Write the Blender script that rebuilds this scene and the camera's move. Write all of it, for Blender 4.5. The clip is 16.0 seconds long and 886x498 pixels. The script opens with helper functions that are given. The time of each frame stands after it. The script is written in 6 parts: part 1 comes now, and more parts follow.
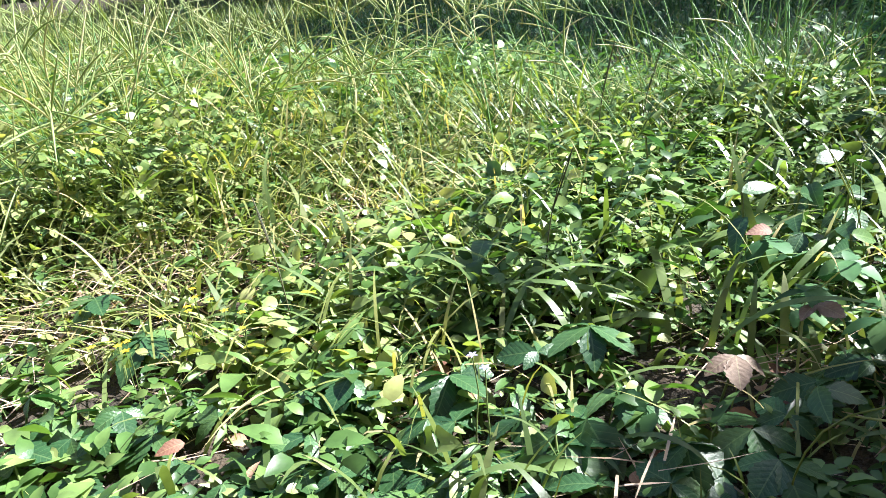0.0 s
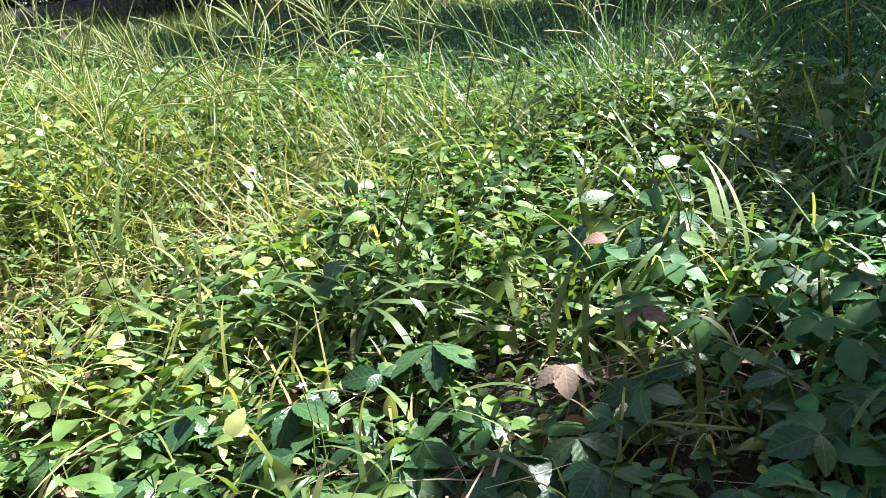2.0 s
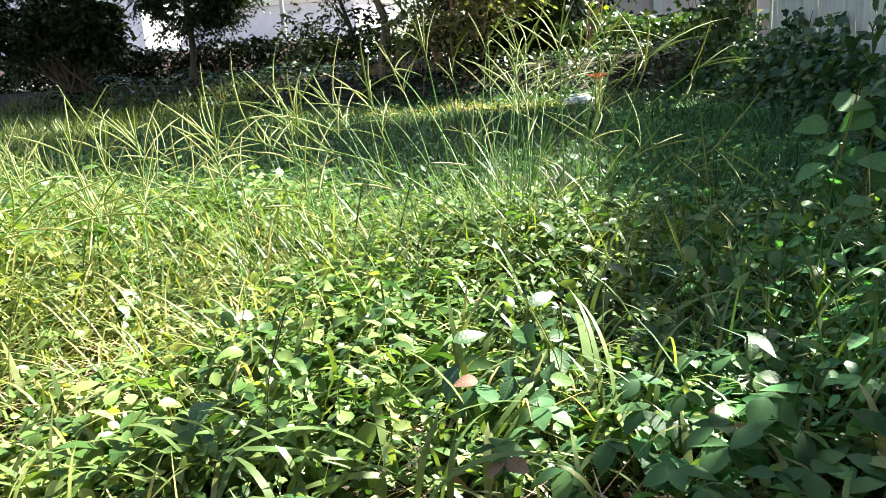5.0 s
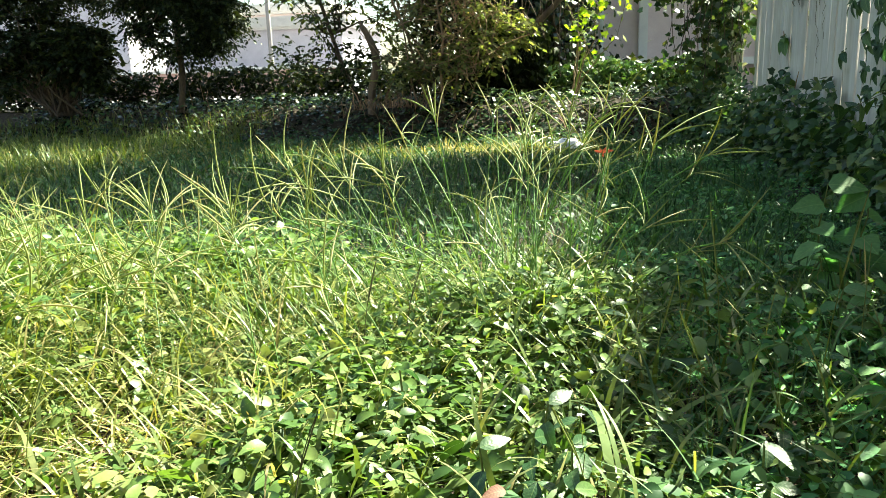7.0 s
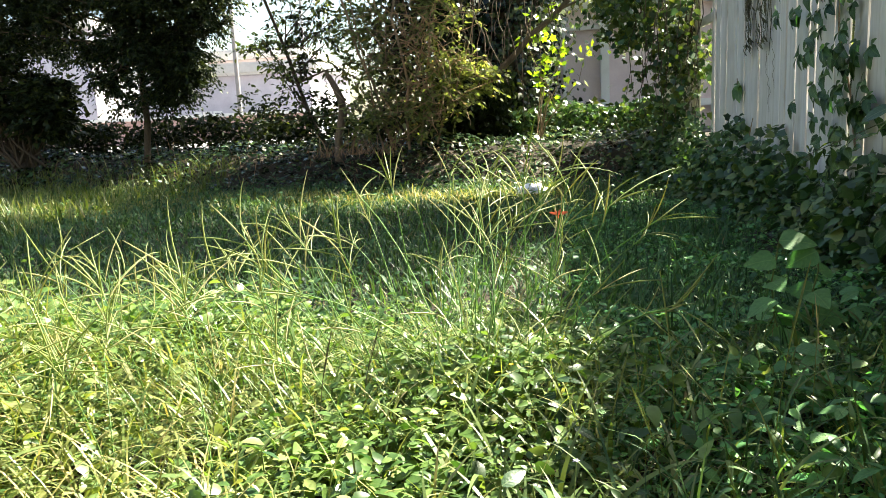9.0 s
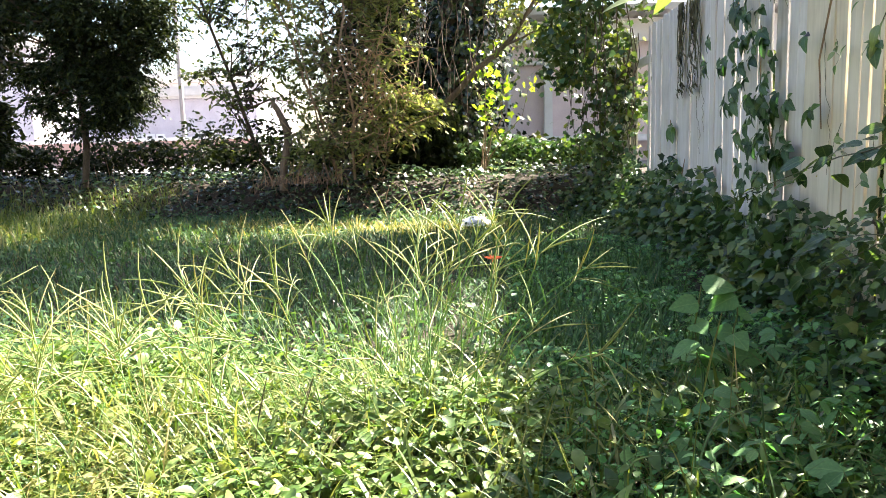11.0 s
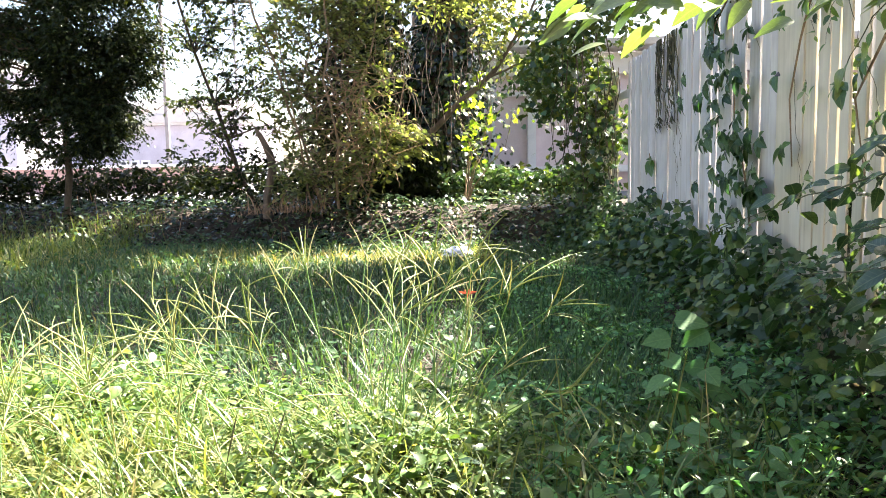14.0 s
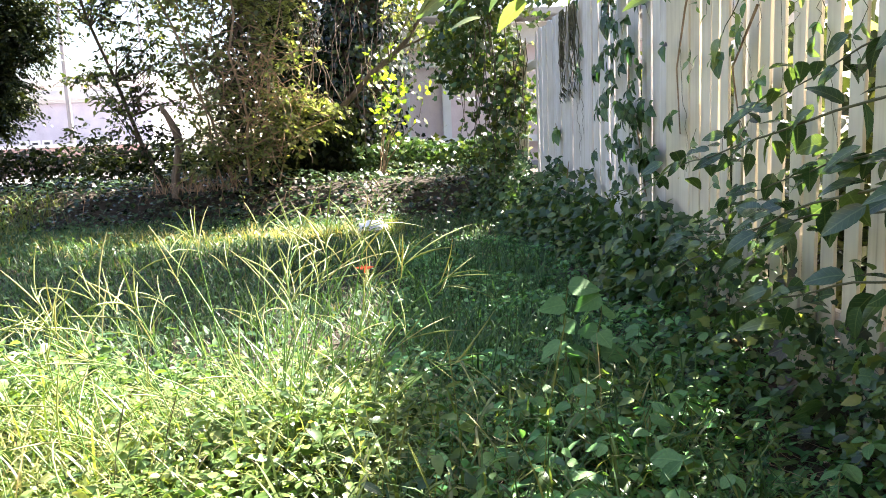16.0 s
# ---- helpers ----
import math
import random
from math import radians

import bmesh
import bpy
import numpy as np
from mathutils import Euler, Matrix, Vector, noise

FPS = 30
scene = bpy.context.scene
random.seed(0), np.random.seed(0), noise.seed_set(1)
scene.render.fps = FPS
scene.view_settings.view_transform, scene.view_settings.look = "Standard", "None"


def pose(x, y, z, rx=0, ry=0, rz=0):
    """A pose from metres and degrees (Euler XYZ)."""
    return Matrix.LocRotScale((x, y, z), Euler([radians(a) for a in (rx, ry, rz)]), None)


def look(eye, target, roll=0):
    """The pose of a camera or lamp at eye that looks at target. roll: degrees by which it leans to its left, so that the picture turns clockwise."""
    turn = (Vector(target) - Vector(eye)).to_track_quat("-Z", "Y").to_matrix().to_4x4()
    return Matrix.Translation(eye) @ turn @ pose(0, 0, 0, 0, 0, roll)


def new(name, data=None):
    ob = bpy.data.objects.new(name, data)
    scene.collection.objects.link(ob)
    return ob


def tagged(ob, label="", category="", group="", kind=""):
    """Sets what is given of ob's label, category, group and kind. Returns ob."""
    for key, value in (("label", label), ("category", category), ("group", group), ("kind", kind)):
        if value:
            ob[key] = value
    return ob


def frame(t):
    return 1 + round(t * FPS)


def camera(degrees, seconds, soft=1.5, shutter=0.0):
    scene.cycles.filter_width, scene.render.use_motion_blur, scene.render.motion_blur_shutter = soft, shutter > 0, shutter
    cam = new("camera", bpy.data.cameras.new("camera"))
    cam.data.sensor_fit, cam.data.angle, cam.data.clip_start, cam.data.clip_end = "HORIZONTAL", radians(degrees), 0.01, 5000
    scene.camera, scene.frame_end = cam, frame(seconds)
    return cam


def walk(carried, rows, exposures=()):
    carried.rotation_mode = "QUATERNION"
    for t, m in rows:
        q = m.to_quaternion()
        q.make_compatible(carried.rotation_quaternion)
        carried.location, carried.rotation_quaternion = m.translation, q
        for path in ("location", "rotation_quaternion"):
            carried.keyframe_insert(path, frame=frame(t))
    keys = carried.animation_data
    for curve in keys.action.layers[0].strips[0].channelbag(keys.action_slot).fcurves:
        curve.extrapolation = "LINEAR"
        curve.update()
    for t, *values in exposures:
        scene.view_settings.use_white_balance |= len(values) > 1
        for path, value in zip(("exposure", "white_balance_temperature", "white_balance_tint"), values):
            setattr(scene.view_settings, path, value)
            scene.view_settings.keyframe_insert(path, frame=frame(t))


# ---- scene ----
cam = camera(61.3, 16.0, soft=0.4)
PATH = [
    (0, (0.045, 0.025, 0.611), (-0.807, 1.675, -0.133), -6.1),
    (0.5, (0.065, 0.028, 0.62), (-0.733, 1.71, -0.112), -5.6),
    (1, (0.097, 0.04, 0.623), (-0.652, 1.755, -0.082), -5.5),
    (1.5, (0.12, 0.058, 0.622), (-0.576, 1.8, -0.07), -5.8),
    (2, (0.145, 0.078, 0.618), (-0.503, 1.815, -0.132), -6.9),
    (2.5, (0.179, 0.101, 0.616), (-0.396, 1.859, -0.145), -7.0),
    (3, (0.207, 0.116, 0.619), (-0.303, 1.891, -0.149), -6.6),
    (3.5, (0.237, 0.128, 0.637), (-0.207, 1.924, -0.123), -6.2),
    (4, (0.235, 0.125, 0.646), (-0.172, 1.97, -0.009), -5.3),
    (4.5, (0.22, 0.122, 0.657), (-0.198, 1.998, 0.104), -4.6),
    (4.7, (0.217, 0.119, 0.661), (-0.21, 1.998, 0.127), -4.3),
    (6.8, (0.119, 0.107, 0.81), (-0.245, 2.014, 0.329), -1.8),
    (7, (0.127, 0.108, 0.815), (-0.241, 2.021, 0.36), -2.0),
    (7.5, (0.135, 0.115, 0.823), (-0.224, 2.035, 0.39), -2.0),
    (8, (0.146, 0.127, 0.845), (-0.199, 2.051, 0.425), -2.3),
    (8.5, (0.153, 0.133, 0.874), (-0.173, 2.067, 0.482), -2.7),
    (8.7, (0.161, 0.134, 0.882), (-0.156, 2.073, 0.508), -2.8),
    (10.8, (0.217, 0.092, 0.954), (0.073, 2.06, 0.631), -1.5),
    (11, (0.213, 0.087, 0.958), (0.06, 2.059, 0.664), -1.6),
    (11.5, (0.215, 0.074, 0.966), (0.053, 2.061, 0.81), -2.0),
    (12, (0.219, 0.08, 0.962), (0.047, 2.068, 0.835), -2.3),
    (12.5, (0.213, 0.084, 0.964), (0.03, 2.068, 0.795), -2.4),
    (13, (0.191, 0.074, 0.976), (-0.077, 2.045, 0.769), -2.3),
    (13.5, (0.22, 0.072, 0.979), (0.0, 2.047, 0.755), -1.5),
    (14, (0.251, 0.074, 0.984), (0.137, 2.059, 0.762), -1.1),
    (14.5, (0.282, 0.077, 0.983), (0.247, 2.064, 0.762), -1.2),
    (15, (0.317, 0.072, 0.984), (0.313, 2.06, 0.763), -1.9),
    (15.5, (0.333, 0.072, 0.986), (0.322, 2.057, 0.747), -2.6),
    (16, (0.35, 0.06, 0.99), (0.434, 2.035, 0.689), -2.4),
]
EXPOSURES = [(0.0, 2.38, 5850, 7), (2.0, 2.29, 5950, 7), (4.0, 2.72, 6250, 3), (7.0, 2.61, 7150, -7), (8.7, 2.67, 7150, 0), (10.8, 3.22, 6950, 12), (12.5, 3.29, 6850, 16), (16.0, 3.46, 6750, 16)]
walk(cam, [(t, look(eye, target, roll)) for t, eye, target, roll in PATH], EXPOSURES)

# ---- world, sun ----
TO_SUN = Vector((0.53, 0.50, 0.70)).normalized()
world = bpy.data.worlds.new("sky")
scene.world = world
world.use_nodes = True
wn = world.node_tree.nodes
sky = wn.new("ShaderNodeTexSky")
sky.sky_type = "NISHITA"
sky.sun_disc = False
sky.sun_elevation = math.asin(TO_SUN.z)
sky.sun_rotation = math.atan2(TO_SUN.x, TO_SUN.y)
sky.air_density, sky.dust_density, sky.ozone_density = 1.0, 1.5, 1.0
wn["Background"].inputs["Strength"].default_value = 0.05
world.node_tree.links.new(sky.outputs["Color"], wn["Background"].inputs["Color"])
sun = new("sun", bpy.data.lights.new("sun", "SUN"))
sun.data.energy, sun.data.angle, sun.data.color = 5.0, radians(0.55), (1.0, 0.95, 0.86)
sun.matrix_world = look(TO_SUN * 30, (0, 0, 0))

rng = np.random.default_rng(11)


# ---- materials ----
def nodes_of(name):
    m = bpy.data.materials.new(name)
    m.use_nodes = True
    return m, m.node_tree.nodes, m.node_tree.links


def ramp(nt, lk, fac, stops):
    r = nt.new("ShaderNodeValToRGB")
    el = r.color_ramp.elements
    while len(el) < len(stops):
        el.new(0.5)
    for e, (p, c) in zip(el, stops):
        e.position, e.color = p, (*c, 1)
    lk.new(fac, r.inputs[0])
    return r.outputs[0]


def veined(nt, lk, tc, colour, relief):
    """A pale midrib and slanting side veins on a leaf whose blade is one unit long, drawn in its colour and its relief."""
    def calc(op, a, b=None):
        n = nt.new("ShaderNodeMath")
        n.operation = op
        for k, q in enumerate((a, b)):
            if q is None:
                continue
            if isinstance(q, float):
                n.inputs[k].default_value = q
            else:
                lk.new(q, n.inputs[k])
        return n.outputs[0]
    sp = nt.new("ShaderNodeSeparateXYZ")
    lk.new(tc.outputs["Object"], sp.inputs[0])
    ax = calc("ABSOLUTE", sp.outputs["X"])
    slant = calc("SUBTRACT", sp.outputs["Y"], calc("MULTIPLY", ax, 0.85))
    wave = calc("ABSOLUTE", calc("SUBTRACT", calc("FRACT", calc("MULTIPLY", slant, 7.5)), 0.5))
    side = calc("LESS_THAN", wave, 0.055)
    rib = calc("LESS_THAN", ax, 0.013)
    vein = calc("MAXIMUM", calc("MULTIPLY", side, 0.55), rib)
    mx = nt.new("ShaderNodeMix")
    mx.data_type = "RGBA"
    mx.blend_type = "ADD"
    lk.new(calc("MULTIPLY", vein, 0.3), mx.inputs[0])
    lk.new(colour, mx.inputs[6])
    mx.inputs[7].default_value = (0.16, 0.20, 0.08, 1)
    return mx.outputs[2], calc("SUBTRACT", relief, calc("MULTIPLY", calc("SUBTRACT", 1.0, calc("MULTIPLY", wave, 2.0)), 0.2))


def leaf_mat(name, stops, trans=0.45, rough=0.4, back=(1.3, 1.25, 0.45), spec=0.5, per_object=False):
    """A living leaf: a glossy face, light let through from behind, colour varied from leaf to leaf and along its blade."""
    m, nt, lk = nodes_of(name)
    out, bs = nt["Material Output"], nt["Principled BSDF"]
    src = nt.new("ShaderNodeObjectInfo" if per_object else "ShaderNodeNewGeometry")
    rnd = src.outputs["Random" if per_object else "Random Per Island"]
    col = ramp(nt, lk, rnd, [(p, (min(r * 1.13, 0.9), g, b * 1.2 + 0.003)) for p, (r, g, b) in stops])
    tc = nt.new("ShaderNodeTexCoord")
    nz = nt.new("ShaderNodeTexNoise")
    nz.inputs["Scale"].default_value, nz.inputs["Detail"].default_value = 55.0, 4.0
    lk.new(tc.outputs["Object"], nz.inputs["Vector"])
    mr = nt.new("ShaderNodeMapRange")
    mr.inputs["To Min"].default_value, mr.inputs["To Max"].default_value = 0.62, 1.35
    lk.new(nz.outputs["Fac"], mr.inputs["Value"])
    mul = nt.new("ShaderNodeMix")
    mul.data_type, mul.blend_type = "RGBA", "MULTIPLY"
    mul.inputs[0].default_value = 1.0
    lk.new(col, mul.inputs[6])
    lk.new(mr.outputs[0], mul.inputs[7])
    face, relief = mul.outputs[2], nz.outputs["Fac"]
    if per_object:
        nz.inputs["Scale"].default_value = 9.0
        face, relief = veined(nt, lk, tc, face, relief)
    lk.new(face, bs.inputs["Base Color"])
    bs.inputs["Roughness"].default_value = rough
    bs.inputs["Specular IOR Level"].default_value = spec
    bp = nt.new("ShaderNodeBump")
    bp.inputs["Strength"].default_value, bp.inputs["Distance"].default_value = 0.25, 0.003
    lk.new(relief, bp.inputs["Height"])
    lk.new(bp.outputs[0], bs.inputs["Normal"])
    tr = nt.new("ShaderNodeBsdfTranslucent")
    tint = nt.new("ShaderNodeMix")
    tint.data_type, tint.blend_type = "RGBA", "MULTIPLY"
    tint.inputs[0].default_value = 1.0
    lk.new(face, tint.inputs[6])
    tint.inputs[7].default_value = (*[b * 1.25 for b in back], 1)
    lk.new(tint.outputs[2], tr.inputs["Color"])
    mx = nt.new("ShaderNodeMixShader")
    mx.inputs[0].default_value = trans
    lk.new(bs.outputs[0], mx.inputs[1])
    lk.new(tr.outputs[0], mx.inputs[2])
    lk.new(mx.outputs[0], out.inputs["Surface"])
    return m


def solid_mat(name, a, b, scale=8.0, rough=0.8, bump=0.4, dist=0.01, stretch=(1, 1, 1), metal=0.0):
    """A plain surface in two tones of coarse and fine noise, with relief."""
    m, nt, lk = nodes_of(name)
    bs = nt["Principled BSDF"]
    tc, mp = nt.new("ShaderNodeTexCoord"), nt.new("ShaderNodeMapping")
    mp.inputs["Scale"].default_value = stretch
    lk.new(tc.outputs["Object"], mp.inputs["Vector"])
    n1, n2 = nt.new("ShaderNodeTexNoise"), nt.new("ShaderNodeTexNoise")
    for n, sc, d in ((n1, scale, 6.0), (n2, scale * 9, 3.0)):
        n.inputs["Scale"].default_value, n.inputs["Detail"].default_value = sc, d
        lk.new(mp.outputs[0], n.inputs["Vector"])
    ad = nt.new("ShaderNodeMath")
    ad.operation = "MULTIPLY_ADD"
    ad.inputs[1].default_value = 0.45
    lk.new(n2.outputs["Fac"], ad.inputs[0])
    sb = nt.new("ShaderNodeMath")
    sb.operation = "MULTIPLY"
    sb.inputs[1].default_value = 0.6
    lk.new(n1.outputs["Fac"], sb.inputs[0])
    lk.new(sb.outputs[0], ad.inputs[2])
    lk.new(ramp(nt, lk, ad.outputs[0], ((0.36, a), (0.68, b))), bs.inputs["Base Color"])
    bs.inputs["Roughness"].default_value, bs.inputs["Metallic"].default_value = rough, metal
    bp = nt.new("ShaderNodeBump")
    bp.inputs["Strength"].default_value, bp.inputs["Distance"].default_value = bump, dist
    lk.new(ad.outputs[0], bp.inputs["Height"])
    lk.new(bp.outputs[0], bs.inputs["Normal"])
    return m


def board_mat(name, cast=(1, 1, 1)):
    """White fence paint, weathered: grey streaks down the grain, dirt and bare patches, each board a little different."""
    m, nt, lk = nodes_of(name)
    bs = nt["Principled BSDF"]
    tc, mp, oi = nt.new("ShaderNodeTexCoord"), nt.new("ShaderNodeMapping"), nt.new("ShaderNodeObjectInfo")
    mp.inputs["Scale"].default_value = (38, 38, 1.3)
    lk.new(tc.outputs["Object"], mp.inputs["Vector"])
    off = nt.new("ShaderNodeVectorMath")
    off.operation = "MULTIPLY_ADD"
    off.inputs[0].default_value = (37, 53, 71)
    lk.new(oi.outputs["Random"], off.inputs[1])
    lk.new(mp.outputs[0], off.inputs[2])
    st = nt.new("ShaderNodeTexNoise")
    st.inputs["Scale"].default_value, st.inputs["Detail"].default_value = 1.0, 5.0
    lk.new(off.outputs[0], st.inputs["Vector"])
    bl = nt.new("ShaderNodeTexNoise")
    bl.inputs["Scale"].default_value, bl.inputs["Detail"].default_value = 5.0, 6.0
    bl.noise_dimensions = "4D"
    lk.new(tc.outputs["Object"], bl.inputs["Vector"])
    w4 = nt.new("ShaderNodeMath")
    w4.operation = "MULTIPLY"
    w4.inputs[1].default_value = 30.0
    lk.new(oi.outputs["Random"], w4.inputs[0])
    lk.new(w4.outputs[0], bl.inputs["W"])
    mx = nt.new("ShaderNodeMath")
    mx.operation = "MULTIPLY"
    lk.new(st.outputs["Fac"], mx.inputs[0])
    lk.new(bl.outputs["Fac"], mx.inputs[1])
    paint = ramp(nt, lk, mx.outputs[0], [(p, tuple(a * b for a, b in zip(c, cast))) for p, c in ((0.09, (0.34, 0.31, 0.28)), (0.165, (0.58, 0.555, 0.55)), (0.32, (0.69, 0.67, 0.68)))])
    tone = ramp(nt, lk, oi.outputs["Random"], ((0.0, (0.93, 0.92, 0.88)), (1.0, (1.0, 1.0, 1.0))))
    mul = nt.new("ShaderNodeMix")
    mul.data_type, mul.blend_type = "RGBA", "MULTIPLY"
    mul.inputs[0].default_value = 1.0
    lk.new(paint, mul.inputs[6])
    lk.new(tone, mul.inputs[7])
    lk.new(mul.outputs[2], bs.inputs["Base Color"])
    bs.inputs["Roughness"].default_value = 0.6
    bp = nt.new("ShaderNodeBump")
    bp.inputs["Strength"].default_value, bp.inputs["Distance"].default_value = 0.35, 0.002
    lk.new(st.outputs["Fac"], bp.inputs["Height"])
    lk.new(bp.outputs[0], bs.inputs["Normal"])
    return m


GRASS = leaf_mat("grass_blade", ((0.0, (0.035, 0.075, 0.012)), (0.45, (0.13, 0.185, 0.034)), (0.85, (0.20, 0.25, 0.06)), (0.96, (0.27, 0.28, 0.10)), (1.0, (0.36, 0.33, 0.17))), 0.34, 0.4, back=(1.1, 1.25, 0.45), spec=0.45)
LAWNWEED = leaf_mat("lawn_weed_leaf", ((0.0, (0.025, 0.075, 0.025)), (0.6, (0.06, 0.15, 0.05)), (1.0, (0.11, 0.22, 0.07))), 0.3, 0.5, spec=0.2)
LAWN = leaf_mat("lawn_blade", ((0.0, (0.02, 0.055, 0.022)), (0.6, (0.058, 0.14, 0.05)), (0.93, (0.12, 0.22, 0.07)), (1.0, (0.28, 0.25, 0.12))), 0.32, 0.42, spec=0.35)
SEED = leaf_mat("grass_seed_head", ((0.0, (0.18, 0.26, 0.07)), (0.7, (0.26, 0.325, 0.11)), (1.0, (0.35, 0.36, 0.16))), 0.32, 0.55, back=(1.1, 1.2, 0.45))
CULM = leaf_mat("grass_culm", ((0.0, (0.08, 0.20, 0.04)), (1.0, (0.15, 0.28, 0.07))), 0.3, 0.45, back=(1.05, 1.25, 0.45), per_object=True)
BROADBLADE = leaf_mat("long_grass_blade", ((0.0, (0.09, 0.17, 0.045)), (1.0, (0.16, 0.24, 0.07))), 0.35, 0.5, spec=0.3, per_object=True)
MATTED = leaf_mat("matted_grass_blade", ((0.0, (0.14, 0.19, 0.045)), (0.6, (0.23, 0.27, 0.075)), (1.0, (0.44, 0.39, 0.18))), 0.35, 0.42, spec=0.35)
STRAW = leaf_mat("dry_straw", ((0.0, (0.30, 0.23, 0.12)), (1.0, (0.60, 0.52, 0.33))), 0.25, 0.7, back=(1, 0.85, 0.5))
WEED = leaf_mat("weed_leaf", ((0.0, (0.022, 0.06, 0.012)), (0.45, (0.075, 0.155, 0.03)), (0.9, (0.15, 0.245, 0.06)), (1.0, (0.23, 0.29, 0.09))), 0.28, 0.4, back=(1.1, 1.25, 0.45), spec=0.38)
PALEWEED = leaf_mat("pale_weed_leaf", ((0.0, (0.10, 0.18, 0.04)), (0.6, (0.20, 0.29, 0.075)), (1.0, (0.33, 0.38, 0.13))), 0.34, 0.4, spec=0.45)
# Greens raised above a natural leaf to lighten the fence's shade.
SHADEWEED = leaf_mat("brightened_shade_weed", ((0.0, (0.03, 0.11, 0.04)), (0.5, (0.09, 0.29, 0.09)), (1.0, (0.21, 0.46, 0.15))), 0.3, 0.44, spec=0.3)
CREEPER = leaf_mat("creeper_leaf", ((0.0, (0.019, 0.060, 0.018)), (0.7, (0.038, 0.098, 0.027)), (1.0, (0.08, 0.155, 0.04))), 0.2, 0.38, back=(0.8, 1.2, 0.5), spec=0.42, per_object=True)
# Brighter leaf for plants in shade, in place of more light there.
SHADELEAF = leaf_mat("brightened_weed_leaf", ((0.0, (0.07, 0.19, 0.06)), (1.0, (0.15, 0.32, 0.10))), 0.35, 0.45, back=(0.8, 1.2, 0.5), spec=0.25, per_object=True)
BLADE = leaf_mat("broad_blade", ((0.0, (0.06, 0.11, 0.025)), (0.7, (0.11, 0.17, 0.045)), (1.0, (0.22, 0.26, 0.10))), 0.35, 0.36, spec=0.5)
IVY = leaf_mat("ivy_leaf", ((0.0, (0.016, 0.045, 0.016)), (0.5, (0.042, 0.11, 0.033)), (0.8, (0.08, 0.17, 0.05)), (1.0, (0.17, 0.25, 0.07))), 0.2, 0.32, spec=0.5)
# Dark ivy of the trunks; also the shaded copy of IVY on the bank.
TRUNKIVY = leaf_mat("trunk_and_shade_ivy_leaf", ((0.0, (0.010, 0.022, 0.008)), (0.6, (0.018, 0.04, 0.012)), (0.85, (0.035, 0.07, 0.02)), (1.0, (0.12, 0.16, 0.05))), 0.06, 0.24, spec=0.6)
IVY_NEAR = leaf_mat("near_ivy_leaf", ((0.0, (0.04, 0.033, 0.044)), (0.12, (0.036, 0.05, 0.036)), (0.22, (0.04, 0.11, 0.03)), (0.8, (0.075, 0.175, 0.045)), (1.0, (0.14, 0.25, 0.05))), 0.3, 0.33, per_object=True)
SHRUB = leaf_mat("shrub_leaf", ((0.0, (0.028, 0.068, 0.026)), (0.7, (0.04, 0.09, 0.032)), (0.9, (0.06, 0.12, 0.03)), (1.0, (0.10, 0.17, 0.035))), 0.25, 0.26, spec=0.6, per_object=True)
SUNLEAF = leaf_mat("overhanging_leaf", ((0.0, (0.10, 0.17, 0.04)), (1.0, (0.19, 0.26, 0.08))), 0.3, 0.34, spec=1.0, back=(1.0, 1.25, 0.5), per_object=True)
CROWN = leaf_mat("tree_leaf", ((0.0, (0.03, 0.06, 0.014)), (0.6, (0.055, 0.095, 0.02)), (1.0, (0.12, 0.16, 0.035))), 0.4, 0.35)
# Evergreen and hedge leaf; also stands in for shade inside other foliage.
DARK = leaf_mat("dark_and_shade_leaf", ((0.0, (0.010, 0.02, 0.006)), (0.7, (0.02, 0.036, 0.009)), (1.0, (0.06, 0.085, 0.018))), 0.22, 0.45, spec=0.2)
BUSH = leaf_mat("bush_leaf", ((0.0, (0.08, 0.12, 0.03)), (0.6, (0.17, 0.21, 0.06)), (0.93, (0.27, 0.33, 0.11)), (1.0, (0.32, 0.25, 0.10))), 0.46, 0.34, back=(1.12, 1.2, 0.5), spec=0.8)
LIME = leaf_mat("lime_leaf", ((0.0, (0.12, 0.20, 0.025)), (1.0, (0.22, 0.30, 0.04))), 0.55, 0.45, back=(1.0, 1.2, 0.3), per_object=True)
RED = leaf_mat("red_leaf", ((0.0, (0.32, 0.10, 0.05)), (1.0, (0.42, 0.15, 0.075))), 0.35, 0.5, back=(1.2, 0.7, 0.5), per_object=True)
DEAD = leaf_mat("dead_leaf", ((0.0, (0.16, 0.08, 0.045)), (0.5, (0.26, 0.15, 0.075)), (1.0, (0.42, 0.28, 0.15))), 0.2, 0.7, back=(1, 0.7, 0.4), per_object=True)
WITHERED = leaf_mat("withered_leaf", ((0.0, (0.13, 0.095, 0.06)), (1.0, (0.21, 0.165, 0.105))), 0.2, 0.6, back=(1, 0.8, 0.6), per_object=True)
LAVENDER = leaf_mat("lavender_petal", ((0.0, (0.30, 0.29, 0.48)), (1.0, (0.42, 0.40, 0.58))), 0.3, 0.6, back=(1, 0.9, 1.0), per_object=True)
YELLOW = leaf_mat("yellow_petal", ((0.0, (0.75, 0.55, 0.01)), (1.0, (0.85, 0.65, 0.02))), 0.35, 0.6, back=(1, 0.9, 0.3), per_object=True)
LIMBBARK = solid_mat("limb_bark", (0.045, 0.032, 0.022), (0.16, 0.115, 0.08), 9, 0.9, 0.8, 0.02, (1, 1, 0.25))
BARK = solid_mat("bark", (0.03, 0.022, 0.016), (0.12, 0.09, 0.062), 9, 0.9, 0.8, 0.02, (1, 1, 0.25))
